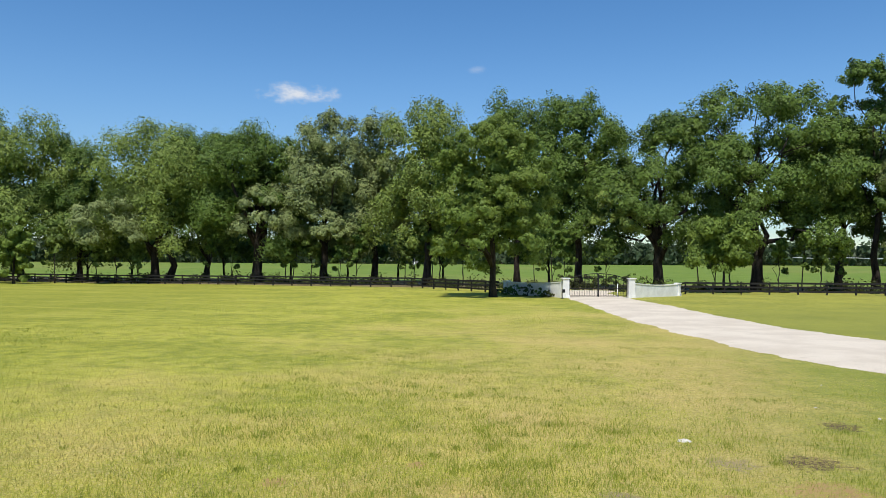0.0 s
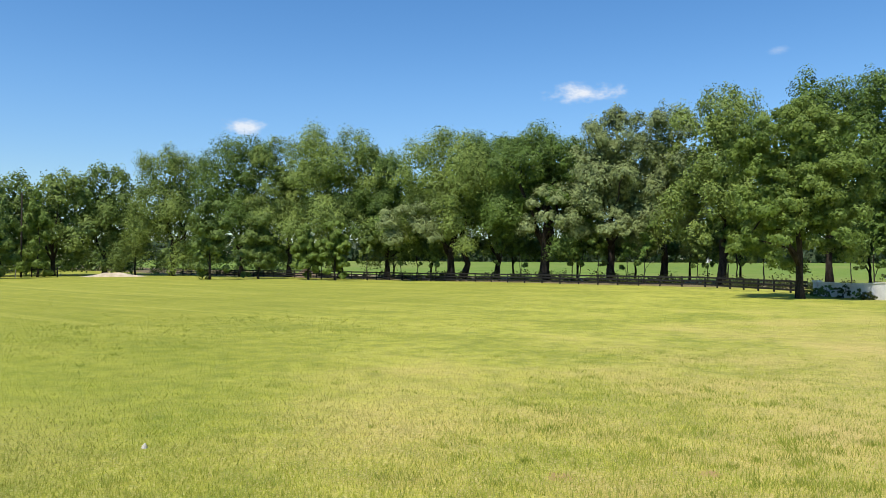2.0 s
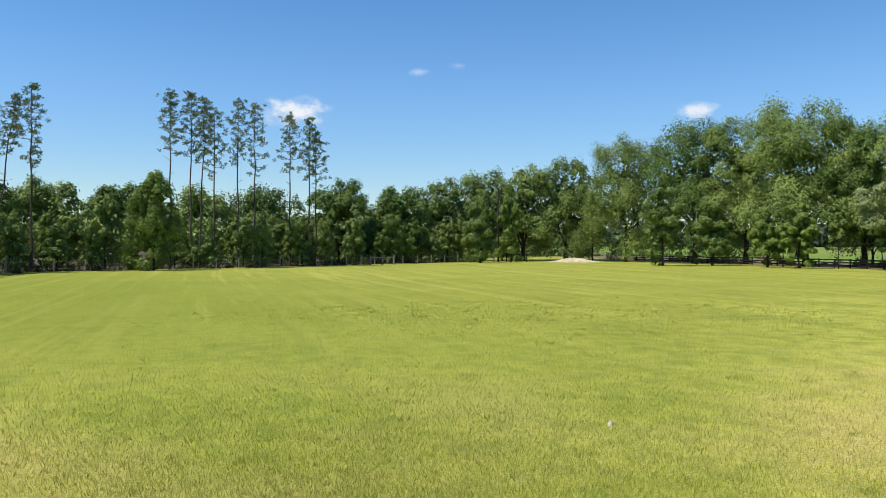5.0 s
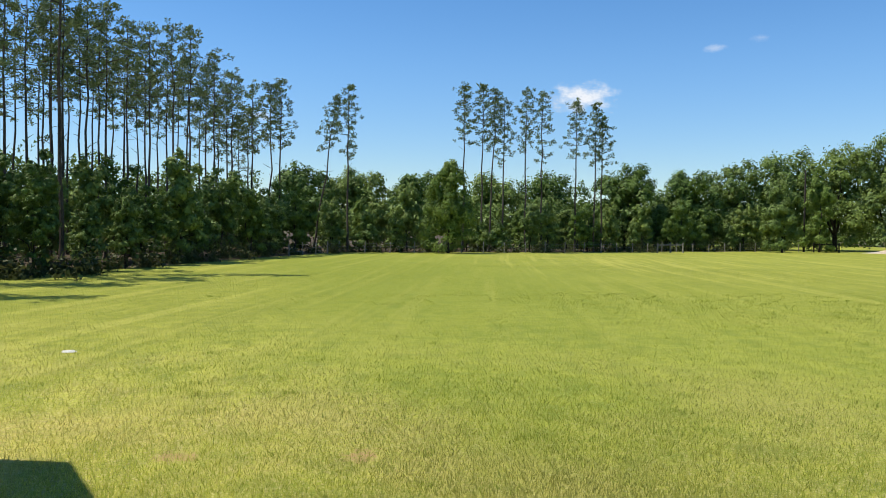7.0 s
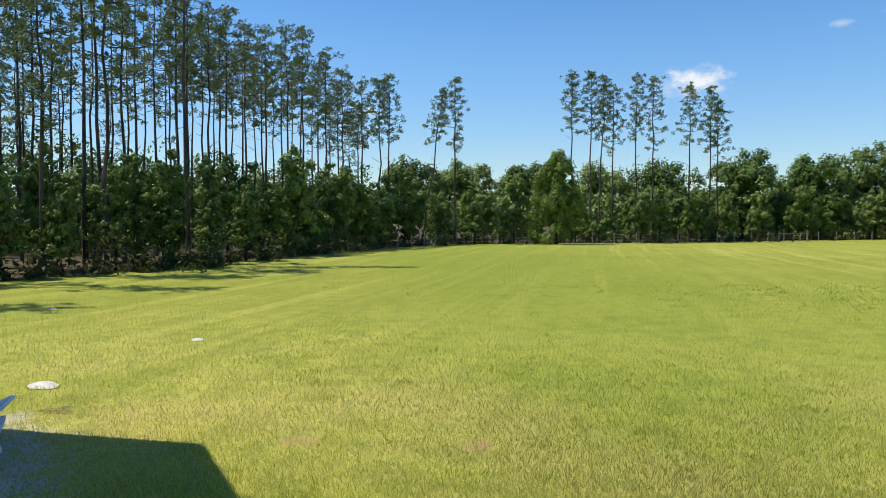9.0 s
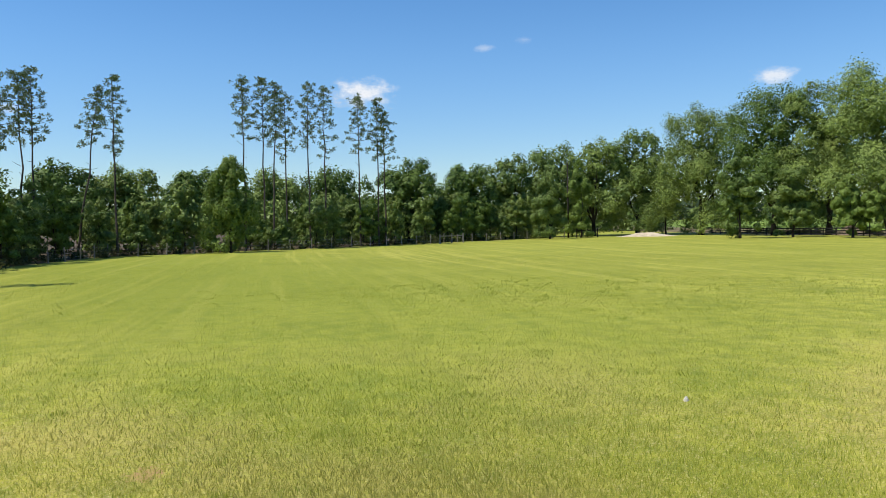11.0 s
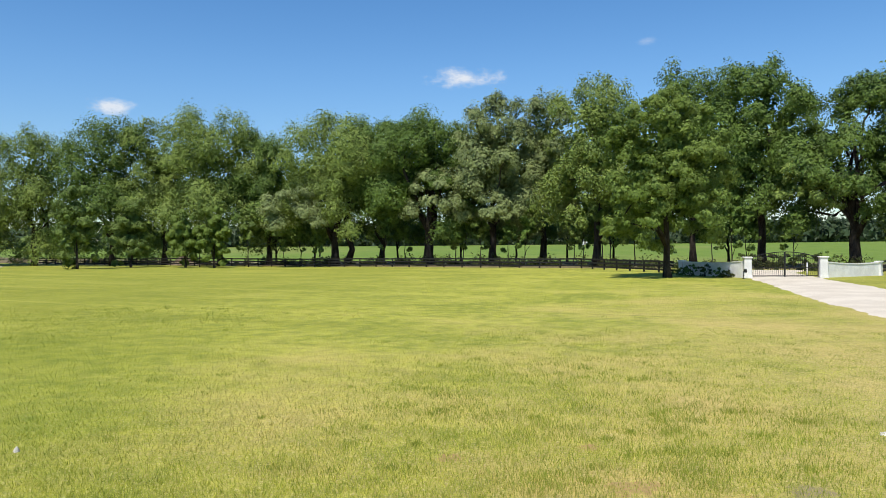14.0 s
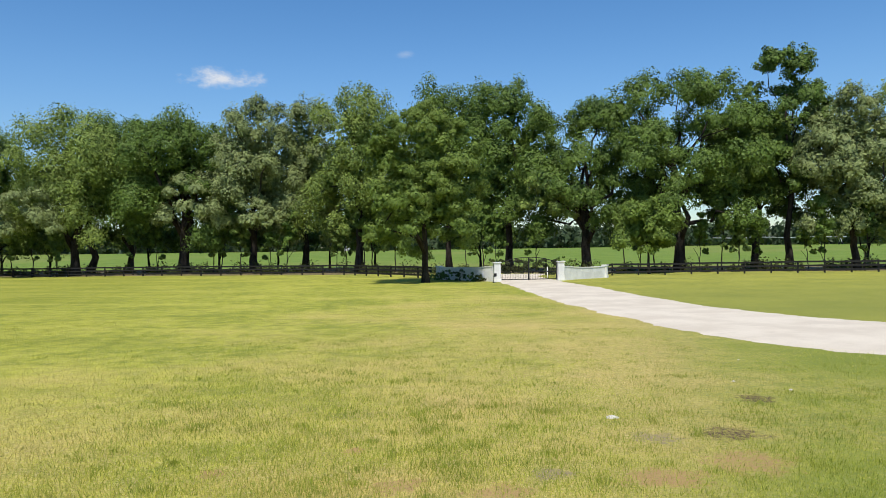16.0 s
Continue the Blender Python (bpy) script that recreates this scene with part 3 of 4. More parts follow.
def iron_gate():
    g = thing("iron_gate", PL[0] + 0.30, PL[1] + 0.1, 0, math.degrees(math.atan2(PR[1] - PL[1], PR[0] - PL[0])), "black iron double gate with an arched top, closed", "gate")
    span = math.hypot(PR[0] - PL[0], PR[1] - PL[1]) - 0.60
    half = span / 2

    def arch(x):
        s = (x - half) / half
        return 1.50 + 0.42 * (1 - s * s)

    for side in (0, 1):
        x0 = 0.03 + side * half
        x1 = x0 + half - 0.06
        xs = [x0 + (x1 - x0) * k / 12 for k in range(13)]
        leaf = child("gate_leaf", tube_mesh("gate_leaf", [(x, 0, arch(x)) for x in xs], [0.03] * 13, IRON, 6), g)
        child("lower_arch", tube_mesh("lower_arch", [(x, 0, arch(x) - 0.22) for x in xs], [0.02] * 13, IRON, 6), leaf)
        for z in (0.16, 0.75):
            part("rail", boxed((x0 + x1) / 2, 0, z, x1 - x0, 0.04, 0.06), IRON, leaf)
        for x in (x0, x1):
            part("stile", boxed(x, 0, (0.1 + arch(x)) / 2, 0.06, 0.06, arch(x) - 0.1), IRON, leaf)
        for k in range(1, 17):
            x = x0 + (x1 - x0) * k / 17
            part("bar", boxed(x, 0, (0.16 + arch(x)) / 2, 0.014, 0.014, arch(x) - 0.16), IRON, leaf)


iron_gate()


# ---- board fences ----
def board_fence(line, label, first=True):
    f = thing("board_fence", line[0][0], line[0][1], 0, 0, label, "fence", "black fences along the field")
    ox, oy = line[0]
    post = bmesh.new()
    box(post, 0, 0, 0.47, 0.13, 0.13, 1.3, 0.012)
    pm = bpy.data.meshes.new("post")
    post.to_mesh(pm)
    post.free()
    pm.materials.append(BLACK_WOOD)
    bm = boxed(0, 0, 0, 1.0, 0.03, 0.165, 0.004)
    rm = bpy.data.meshes.new("board")
    bm.to_mesh(rm)
    bm.free()
    rm.materials.append(BLACK_WOOD)
    rng = random.Random(len(line) + int(ox))
    for (ax, ay), (bx, by) in zip(line, line[1:]):
        l = math.hypot(bx - ax, by - ay)
        n = max(1, round(l / 2.44))
        turn = math.degrees(math.atan2(by - ay, bx - ax))
        for i in range(n):
            s = i / n
            x, y = ax + (bx - ax) * s - ox, ay + (by - ay) * s - oy
            z = ground_height(x + ox, y + oy)
            p = child("post", pm, f)
            p.matrix_local = pose(x, y, z + rng.uniform(-0.03, 0.03), rng.uniform(-1.5, 1.5), rng.uniform(-1.5, 1.5), turn)
            cx, cy = x + (bx - ax) / n / 2, y + (by - ay) / n / 2
            d = Vector((by - ay, -(bx - ax))).normalized() * 0.082
            for h in (0.30, 0.66, 1.02):
                b = child("board", rm, f)
                b.matrix_local = pose(cx + d.x, cy + d.y, z + h + rng.uniform(-0.02, 0.02), 0, rng.uniform(-0.5, 0.5), turn) @ Matrix.Diagonal((l / n * 0.995, 1, 1, 1))


board_fence(FENCE_LEFT, "black three-board timber fence along the field")
board_fence(FENCE_RIGHT, "black three-board timber fence beside the gate wall")


# ---- big trees along the lane ----
# bearing, distance, top angle, half width in degrees, height of the crown's foot, leaves, options
ROW = [
    (-38.5, 92, 11.0, 4.2, 3.6, OAK, {}),
    (-33.8, 86, 9.9, 3.4, 4.2, MOSSY, {}),
    (-29.8, 88, 13.0, 3.0, 6.0, OAK_DARK, {"trunk_r": 0.42, "lobes": 64, "lobe_size": (0.22, 0.34), "filled": False}),
    (-27.6, 90, 9.6, 3.2, 4.5, OAK_DARK, {}),
    (-22.6, 84, 12.0, 5.7, 4.6, OAK_DARK, {"trunk_r": 0.65, "count": 70000, "lobes": 62, "lobe_size": (0.19, 0.29), "limbs": 18, "filled": False}),
    # the low bough takes lighter leaves, painting it as sunlit
    (-15.9, 84, 10.6, 4.8, 4.3, OAK_DARK, {"trunk_r": 0.62, "limbs": 14, "lobes": 50, "lobe_size": (0.23, 0.35), "filled": False, "count": 54000, "boughs": [(-3.8, -3.0, 8.0, 3.2, 2.2, OAK)]}),
    (-10.2, 88, 12.1, 3.7, 4.2, OAK_DARK, {"trunk_r": 0.5}),
    (-5.6, 96, 12.1, 4.0, 5.0, OAK_DARK, {}),
    (1.2, 92, 11.8, 4.2, 4.6, OAK, {"trunk_r": 0.55}),
    (5.2, 98, 10.7, 3.3, 4.0, MOSSY, {"trunk_r": 0.5, "droop": 0.5}),
    (8.9, 96, 10.8, 3.6, 4.0, MOSSY, {"trunk_r": 0.55, "droop": 0.6, "count": 50000, "boughs": [(1.2, -4.0, 7.0, 3.2, 2.0, MOSSY)]}),
    (13.8, 100, 9.4, 4.5, 3.6, OAK_DARK, {"boughs": [(1.7, -5.0, 9.0, 5.0, 3.3, MOSSY)], "trunk_r": 0.75, "count": 54000, "limbs": 9}),
    (17.4, 106, 9.0, 3.2, 4.4, OAK_DARK, {}),
    (20.9, 104, 9.5, 4.7, 3.8, OAK, {"boughs": [(-5.4, -4.5, 7.6, 4.3, 2.8, MOSSY)], "trunk_r": 0.6, "twin": True, "count": 54000}),
    (25.7, 112, 7.9, 3.0, 3.0, OAK_DARK, {}),
    (29.2, 114, 9.4, 4.2, 2.4, OAK, {"count": 50000}),
    (33.0, 124, 8.6, 3.2, 2.5, OAK, {}),
    (36.4, 126, 8.5, 3.4, 2.0, OAK_DARK, {}),
    (41.2, 136, 7.5, 3.4, 1.5, OAK, {}),
    (45.6, 142, 6.1, 2.5, 1.0, WOODS, {}),
    (48.8, 140, 5.7, 2.6, 1.0, OAK, {}),
    (51.9, 138, 5.3, 2.4, 0.8, WOODS, {}),
    (54.8, 134, 4.7, 2.4, 0.6, WOODS, {}),
    (58.6, 124, 4.0, 2.4, 0.6, OAK_DARK, {}),
    (62.6, 116, 4.5, 2.6, 0.6, OAK_DARK, {}),
    (68.0, 124, 4.0, 3.0, 0.8, OAK_DARK, {}),
    (73.0, 122, 3.8, 2.8, 0.8, OAK, {}),
    (77.8, 118, 3.9, 2.6, 0.8, OAK_DARK, {}),
    (82.5, 112, 4.0, 2.8, 0.8, OAK, {}),
    (87.0, 108, 4.3, 2.8, 0.8, OAK_DARK, {}),
]
LABELS = {"oak_leaves": "large spreading green oak along the lane", "dark_oak_leaves": "large dark green oak along the lane",
          "grey_green_leaves": "grey-green oak with drooping leaves along the lane", "woodland_leaves": "leafy green tree at the edge of the woods"}
for i, (az, d, el, hw, foot, leaf, opt) in enumerate(ROW):
    o = dict(trunk_r=0.42, count=43000 if az < 45 else 15000, lobes=46, leaf_len=0.27 if az < 45 else 0.42, clump=(0.2, 0.46), lobe_size=(0.27, 0.42))
    o.update(opt)
    t = broad_tree("oak_tree", 100 + i, height_at(d, el + 0.3), d * math.tan(radians(hw * 1.08)), foot, leaf, LABELS[leaf.name], group="trees along the lane", **o)
    place(t, az, d, az)

# lower dark trees added behind the big ones, standing in for shade in bright gaps
for i, (az, d) in enumerate([(0.0, 108), (3.4, 112), (7.2, 110), (11.4, 114), (16.2, 116), (22.4, 118), (25.2, 122), (-34.6, 100), (-8.0, 104)]):
    t = broad_tree("hedgerow_tree", 150 + i, 9.0, 5.2, 3.2, OAK_DARK, "dark green filler tree added to close bright gaps behind the oaks", trunk_r=0.2, count=6500, lobes=30, leaf_len=0.45, clump=(0.3, 0.6), limbs=4, group="hedgerow trees")
    place(t, az, d, az + 40 * i)

# the young tree that stands in the field before the gate
t = broad_tree("field_tree", 31, height_at(60.3, 11.0), 60.3 * math.tan(radians(4.5)), 2.4, YOUNG, "light green broad tree standing in the field beside the gate", trunk_r=0.30, count=75000, lobes=120, layer=0.6, clump=(0.25, 0.5),
               leaf_len=0.20, lobe_size=(0.16, 0.25), depth=4.2, low=-0.6)
place(t, -3.8, 60.3, -3.8)

# leafy trees nearer than the lane's row, clothed to the ground
for i, (az, d, el, hw, leaf) in enumerate([(38.6, 108, 4.2, 1.7, WOODS), (43.6, 140, 5.2, 2.4, WOODS), (49.7, 128, 4.6, 1.4, YOUNG), (52.0, 120, 3.8, 1.8, WOODS),
                                           (31.6, 106, 2.6, 1.3, YOUNG), (-20.4, 76, 3.4, 2.6, YOUNG), (29.6, 103, 2.9, 1.2, YOUNG), (75.8, 86, 5.1, 2.6, YOUNG), (35.2, 112, 3.4, 1.5, WOODS)]):
    t = broad_tree("small_tree", 60 + i, height_at(d, el), d * math.tan(radians(hw)), 0.5 if az > 0 else 2.2, leaf, "small leafy tree clothed almost to the ground", trunk_r=0.16, count=13000, lobes=30 if az < 70 else 80,
                   leaf_len=0.28, clump=(0.3, 0.6), low=-0.8, limbs=4, cone=0.6 if az > 45 else 0.1, category="tree", group="small trees by the fence")
    place(t, az, d, az)


# ---- woodland belt ----
EDGE = [(-12, -31), (-24, -20), (-33, -15.5), (-40, -10.5), (-56, -4.5), (-74, 2.2), (-84, 8), (-85.5, 22), (-89.5, 41), (-95, 56), (-104, 82)]


def along(line, step):
    out = []
    carry = 0.0
    for (ax, ay), (bx, by) in zip(line, line[1:]):
        l = math.hypot(bx - ax, by - ay)
        s = carry
        while s < l:
            out.append((ax + (bx - ax) * s / l, ay + (by - ay) * s / l, -(by - ay) / l, (bx - ax) / l))
            s += step
        carry = s - l
    return out


rng = random.Random(5)
kinds = []
for i, (h, w, leaf) in enumerate([(8.5, 2.6, WOODS), (7.2, 2.2, WOODS), (9.4, 2.8, OAK_DARK), (6.4, 2.0, YOUNG), (8.0, 2.3, OAK), (5.2, 2.0, WOODS)]):
    kinds.append(broad_tree("woodland_tree", 200 + i, h, w, 0.9, leaf, "young broadleaf tree in the woodland edge", trunk_r=0.12, count=5600, lobes=24, leaf_len=0.27, clump=(0.35, 0.7), cone=(0.0, 0.5, 0.0, 0.55, 0.3, 0.4)[i],
                            low=-0.9, limbs=4, lobe_size=(0.24, 0.42), group="woodland edge trees"))
near_kinds = []
for i, (h, w, leaf) in enumerate([(8.8, 2.9, WOODS), (7.6, 2.4, WOODS), (9.4, 2.8, OAK_DARK)]):
    near_kinds.append(broad_tree("woodland_tree", 230 + i, h, w, 1.1, leaf, "leafy tree in the woodland edge under the pines", trunk_r=0.12, count=12500, lobes=64, leaf_len=0.19, clump=(0.24, 0.5), cone=(0.35, 0.55, 0.3)[i],
                                 low=-0.85, limbs=5, lobe_size=(0.18, 0.30), group="woodland edge trees"))
kinds += near_kinds
used = set()
for row, (off, step) in enumerate([(2.2, 3.5), (5.8, 4.4), (10.5, 7.0)]):
    for x, y, nx, ny in along(EDGE, step):
        # inward side of the belt is away from the field
        x, y = x + nx * off + rng.uniform(-1, 1), y + ny * off + rng.uniform(-1, 1)
        k = 6 + rng.randrange(3) if math.hypot(x, y) < 56 and x < -18 and row < 2 else rng.randrange(6)
        s = (1.02 if x > -66 and y < 6 else 0.93 if y < 50 else 1.0) * rng.uniform(0.75, 1.12) * (0.9 if row == 0 else 1.0)
        m = pose(x, y, 0, 0, 0, rng.uniform(0, 360)) @ Matrix.Diagonal((s * rng.uniform(0.9, 1.15), s * rng.uniform(0.9, 1.15), s, 1))
        if k in used:
            copy_thing(kinds[k], m)
        else:
            kinds[k].matrix_world = m
            used.add(k)


# ---- pines ----
def pine(seed, height, bare=0.62, spread=1.7, lean=0.0, dense=26, label="tall slender pine with a bare trunk and a tufted top"):
    rng = np.random.default_rng(seed)
    p = thing("pine_tree", 0, 0, label=label, category="tree", group="tall pines over the woods")
    top = np.array((lean * height, 0.0, height))
    stem = [np.array((0, 0, -0.2)) + (top - (0, 0, -0.2)) * s + rng.normal(size=3) * 0.07 * (0 < s < 1) for s in np.linspace(0, 1, 9)]
    vs, fs = tube(stem, [0.14 - 0.115 * s for s in np.linspace(0, 1, 9)], 7)
    nb = dense
    tufts = []
    for i in range(nb):
        s = bare + (1 - bare) * ((i + rng.uniform(0, 0.9)) / nb) ** 0.85
        base = top * s
        u = (s - bare) / (1 - bare)
        l = spread * (0.30 + 0.72 * math.sin(math.pi * min(1, 0.20 + 0.76 * u))) * rng.uniform(0.45, 1.2)
        a = i * 2.4 + rng.uniform(-0.6, 0.6)
        end = base + np.array((math.cos(a) * l, math.sin(a) * l, l * rng.uniform(-0.05, 0.45)))
        v, f = tube([base, (base + end) / 2 + (0, 0, -0.06 * l), end], [0.04, 0.025, 0.01], 4)
        fs += [tuple(k + len(vs) for k in q) for q in f]
        vs += v
        tufts += [end, base * 0.3 + end * 0.7 + rng.normal(size=3) * 0.22, end + rng.normal(size=3) * 0.30, base * 0.6 + end * 0.4 + rng.normal(size=3) * 0.25]
    tufts += [top + rng.normal(size=3) * (0.25, 0.25, 0.3) for _ in range(5)]
    # a broken stub or two below the crown
    for k in range(2):
        base = top * (bare - rng.uniform(0.03, 0.18))
        a, l = rng.uniform(0, 6.28), rng.uniform(0.4, 1.1)
        v, f = tube([base, base + np.array((math.cos(a) * l, math.sin(a) * l, l * rng.uniform(0.1, 0.8)))], [0.03, 0.01], 4)
        fs += [tuple(q + len(vs) for q in face) for face in f]
        vs += v
    child("trunk", mesh_from("trunk", vs, fs, PINE_BARK), p)
    # needles stand out like bottle brushes from each twig's end
    c = np.repeat(np.array(tufts), 18, axis=0)
    n = len(c)
    g = unit(rng, n) * (1, 1, 0.8) + (0, 0, 0.15)
    side = np.cross(g, rng.normal(size=(n, 3)))
    side /= np.linalg.norm(side, axis=1, keepdims=True)
    l = rng.uniform(0.20, 0.42, (n, 1))
    v = np.stack([c + g * 0.03, c + g * l + side * 0.055, c + g * l - side * 0.055], axis=1).reshape(-1, 3)
    child("crown", quick_mesh("crown", v, np.arange(3 * n).reshape(n, 3), NEEDLES), p)
    return p


# single pines over the belt: bearing, distance, top angle, lean
for i, (az, d, el, lean, bare) in enumerate([(83.4, 86, 10.5, 0.0, 0.55), (86.0, 88, 9.6, -0.15, 0.66), (74.7, 92, 10.7, 0.0, 0.66), (73.3, 93, 10.7, 0.0, 0.62), (72.7, 95, 10.4, -0.03, 0.64),
                                             (71.7, 96, 9.6, 0.0, 0.58), (70.0, 97, 10.3, 0.0, 0.62), (68.8, 98, 10.2, 0.0, 0.56), (66.3, 100, 9.5, 0.0, 0.62), (64.9, 101, 9.3, 0.0, 0.60), (64.4, 102, 8.4, 0.0, 0.62),
                                             (88.4, 84, 10.6, 0.0, 0.60), (89.1, 86, 10.4, 0.0, 0.62)]):
    place(pine(300 + i, height_at(d, el), bare, 1.4, lean), az, d, az + 180 if lean else 33 * i)

g = random.Random(9)
prof = [(90.2, 10.3), (91.5, 11.0), (94.7, 13.9), (97.7, 13.8), (100.6, 15.2), (104.0, 17.0), (110.0, 20.0)]
for i in range(30):
    az = 90.2 + 14.0 * (i + g.uniform(0.1, 0.9)) / 30
    el = next(e0 + (e1 - e0) * (az - a0) / (a1 - a0) for (a0, e0), (a1, e1) in zip(prof, prof[1:]) if a0 <= az <= a1)
    back = i % 3
    d = (84 - (az - 90) * 1.9) + back * 9
    place(pine(400 + i, height_at(d, el - back * 1.6 - g.uniform(0, 0.8)), g.uniform(0.58, 0.70), g.uniform(1.6, 2.3), 0.0, dense=23, label="tall slender pine in a dense stand"), az, d, 37 * i)
for i in range(24):
    az = 103.0 + 14.0 * (i + g.uniform(0, 1)) / 24
    d = 45 + (i * 11 % 24) / 24 * 40 + g.uniform(-2, 2)
    place(pine(450 + i % 17, g.uniform(19.0, 22.5), g.uniform(0.48, 0.62), g.uniform(1.6, 2.2), 0.0, dense=17, label="tall slender pine in a dense stand"), az, d, 41 * i)

pines = [pine(330 + i, h, b, s, 0.0, dense=21, label="tall slender pine in a dense stand") for i, (h, b, s) in enumerate([(19.5, 0.48, 2.0), (20.5, 0.56, 1.8), (18.5, 0.45, 2.1), (21.0, 0.6, 1.9), (16.0, 0.45, 1.8)])]
used = set()
for off, step in [(3.0, 6.0), (7.5, 5.0), (12.0, 4.6), (17.0, 4.8), (23.0, 5.2), (31.0, 4.6), (39.0, 4.2)]:
    for x, y, nx, ny in along(EDGE[:6], step):
        x, y = x + nx * off + rng.uniform(-1.6, 1.6), y + ny * off + rng.uniform(-1.6, 1.6)
        if math.degrees(math.atan2(-x, y)) < 90.0 and x < 0 or x > -8:
            continue
        if x < -42 and off < 30:
            continue
        k = rng.randrange(len(pines))
        m = pose(x, y, 0, rng.uniform(-1.2, 1.2), rng.uniform(-1.2, 1.2), rng.uniform(0, 360)) @ Matrix.Scale(rng.uniform(0.9, 1.12), 4)
        if k in used:
            copy_thing(pines[k], m)
        else:
            pines[k].matrix_world = m
            used.add(k)


# ---- undergrowth, far woods ----
def stuff(name, P, N, length, width, material, label, category, seed=0, droop=0.0):
    ob = new(name, leaves_mesh(name, np.asarray(P), np.asarray(N), length, width, material, np.random.default_rng(seed), droop))
    return tagged(ob, label, category, kind="stuff")


def strip(line, count, spread, tall, seed, clump=0.5):
    """Leaf points of a low brushy strip along a line."""
    g = np.random.default_rng(seed)
    seg = np.array(line, float)
    l = np.hypot(*(seg[1:] - seg[:-1]).T)
    heaps = int(l.sum() * 1.6)
    k = g.choice(len(l), heaps, p=l / l.sum())
    s = g.uniform(0, 1, (heaps, 1))
    c = seg[k] + (seg[k + 1] - seg[k]) * s + g.normal(size=(heaps, 2)) * spread
    h = g.uniform(0.25, 1.0, heaps) ** 1.5 * tall
    pick = g.integers(0, heaps, count)
    d = unit(g, count) * g.uniform(0.2, 1, (count, 1))
    P = np.concatenate([c[pick] + d[:, :2] * clump * (0.5 + h[pick][:, None]), (np.abs(d[:, 2:]) * h[pick][:, None])], axis=1)
    return P, d + unit(g, count) * 0.6 + (0, 0, 0.3)


behind_left = [(-96, 114), (-59, 106), (-3, 91), (8, 80)]
behind_right = [(8, 80), (22, 76.5), (46, 73), (86, 68)]
stuff("undergrowth", *strip(behind_left, 20000, 1.8, 1.9, 3), 0.32, 0.18, BRUSH, "dark weedy undergrowth behind the fence", "undergrowth", 3)
stuff("undergrowth", *strip(behind_right, 15000, 1.5, 1.9, 4), 0.32, 0.18, BRUSH, "dark weedy undergrowth behind the gate and fence", "undergrowth", 4)
inner = [(x + nx * 1.5, y + ny * 1.5) for x, y, nx, ny in along(EDGE, 6.0)]
stuff("undergrowth", *strip(inner, 20000, 1.2, 2.8, 6), 0.30, 0.18, BRUSH, "dark brush along the foot of the woods", "undergrowth", 6)


def far_woods(name, a0, a1, dist, tall, count, seed):
    g = np.random.default_rng(seed)
    heaps = int((a1 - a0) * 12)
    az = np.radians(g.uniform(a0, a1, heaps))
    d = dist + g.uniform(0, 40, heaps)
    h = tall * g.uniform(0.65, 1.1, heaps)
    pick = g.integers(0, heaps, count)
    u = unit(g, count) * g.uniform(0.5, 1, (count, 1))
    r = 4.5
    P = np.stack([-np.sin(az[pick]) * d[pick] + u[:, 0] * r, np.cos(az[pick]) * d[pick] + u[:, 1] * r, 2.2 + h[pick] * (0.42 + 0.58 * u[:, 2])], axis=1)
    return stuff(name, P, u + unit(g, count) * 0.5, 2.6, 2.0, HAZED_LEAF, "distant wood edge beyond the pasture", "woods", seed)


far_woods("far_woods", -60, 46, 330, 11.0, 56000, 8)


def wood_wall(line, tall, count, seed, size):
    """The depth of the woods behind their edge."""
    P, N = strip(line, count, 3.0, 1.0, seed, 2.2)
    g = np.random.default_rng(seed)
    P[:, 2] = g.uniform(0, 1, count) ** 0.8 * tall * (0.8 + 0.2 * np.sin(P[:, 0] * 0.35) * np.cos(P[:, 1] * 0.31))
    return stuff("woods", P, N, size, size * 0.65, WOODS, "dense dark green woods behind the field edge", "woods", seed)


wood_wall([(-30, -42), (-60, -30), (-93, -12), (-105, 20), (-113, 55), (-122, 85), (-132, 118), (-112, 142), (-92, 150)], 7.5, 36000, 14, 0.75)

wood_wall([(-36, -50), (-62, -40), (-100, -24), (-118, -2)], 12.0, 34000, 15, 0.5)

# ---- things at the field's edge ----
def heap(name, x, y, rx, ry, h, mat, label, category, seed, turn=0.0, rings=9, sides=30, kind=""):
    """A low irregular heap or patch with an uneven outline."""
    vs, fs = [(0, 0, h)], []
    for i in range(1, rings + 1):
        s = i / rings
        for k in range(sides):
            a = 2 * math.pi * k / sides
            w = 1 + 0.30 * noise.noise(Vector((math.cos(a) * 1.6, math.sin(a) * 1.6, seed))) + 0.12 * noise.noise(Vector((math.cos(a) * 5, math.sin(a) * 5, seed + 7)))
            z = h * (0.5 + 0.5 * math.cos(math.pi * s)) * (1 + 0.5 * noise.noise(Vector((math.cos(a) * s * 2.5, math.sin(a) * s * 2.5, seed + 3))))
            vs.append((math.cos(a) * rx * s * w, math.sin(a) * ry * s * w, z if i < rings else -0.03))
    for k in range(sides):
        fs.append((0, 1 + k, 1 + (k + 1) % sides))
    for i in range(rings - 1):
        for k in range(sides):
            a, b = 1 + i * sides + k, 1 + i * sides + (k + 1) % sides
            fs.append((a, a + sides, b + sides, b))
    me = mesh_from(name, vs, fs, mat)
    me.polygons.foreach_set("use_smooth", [True] * len(me.polygons))
    ob = tagged(new(name, me), label, category, kind=kind)
    ob.matrix_world = pose(x, y, ground_height(x, y), 0, 0, turn)
    return ob


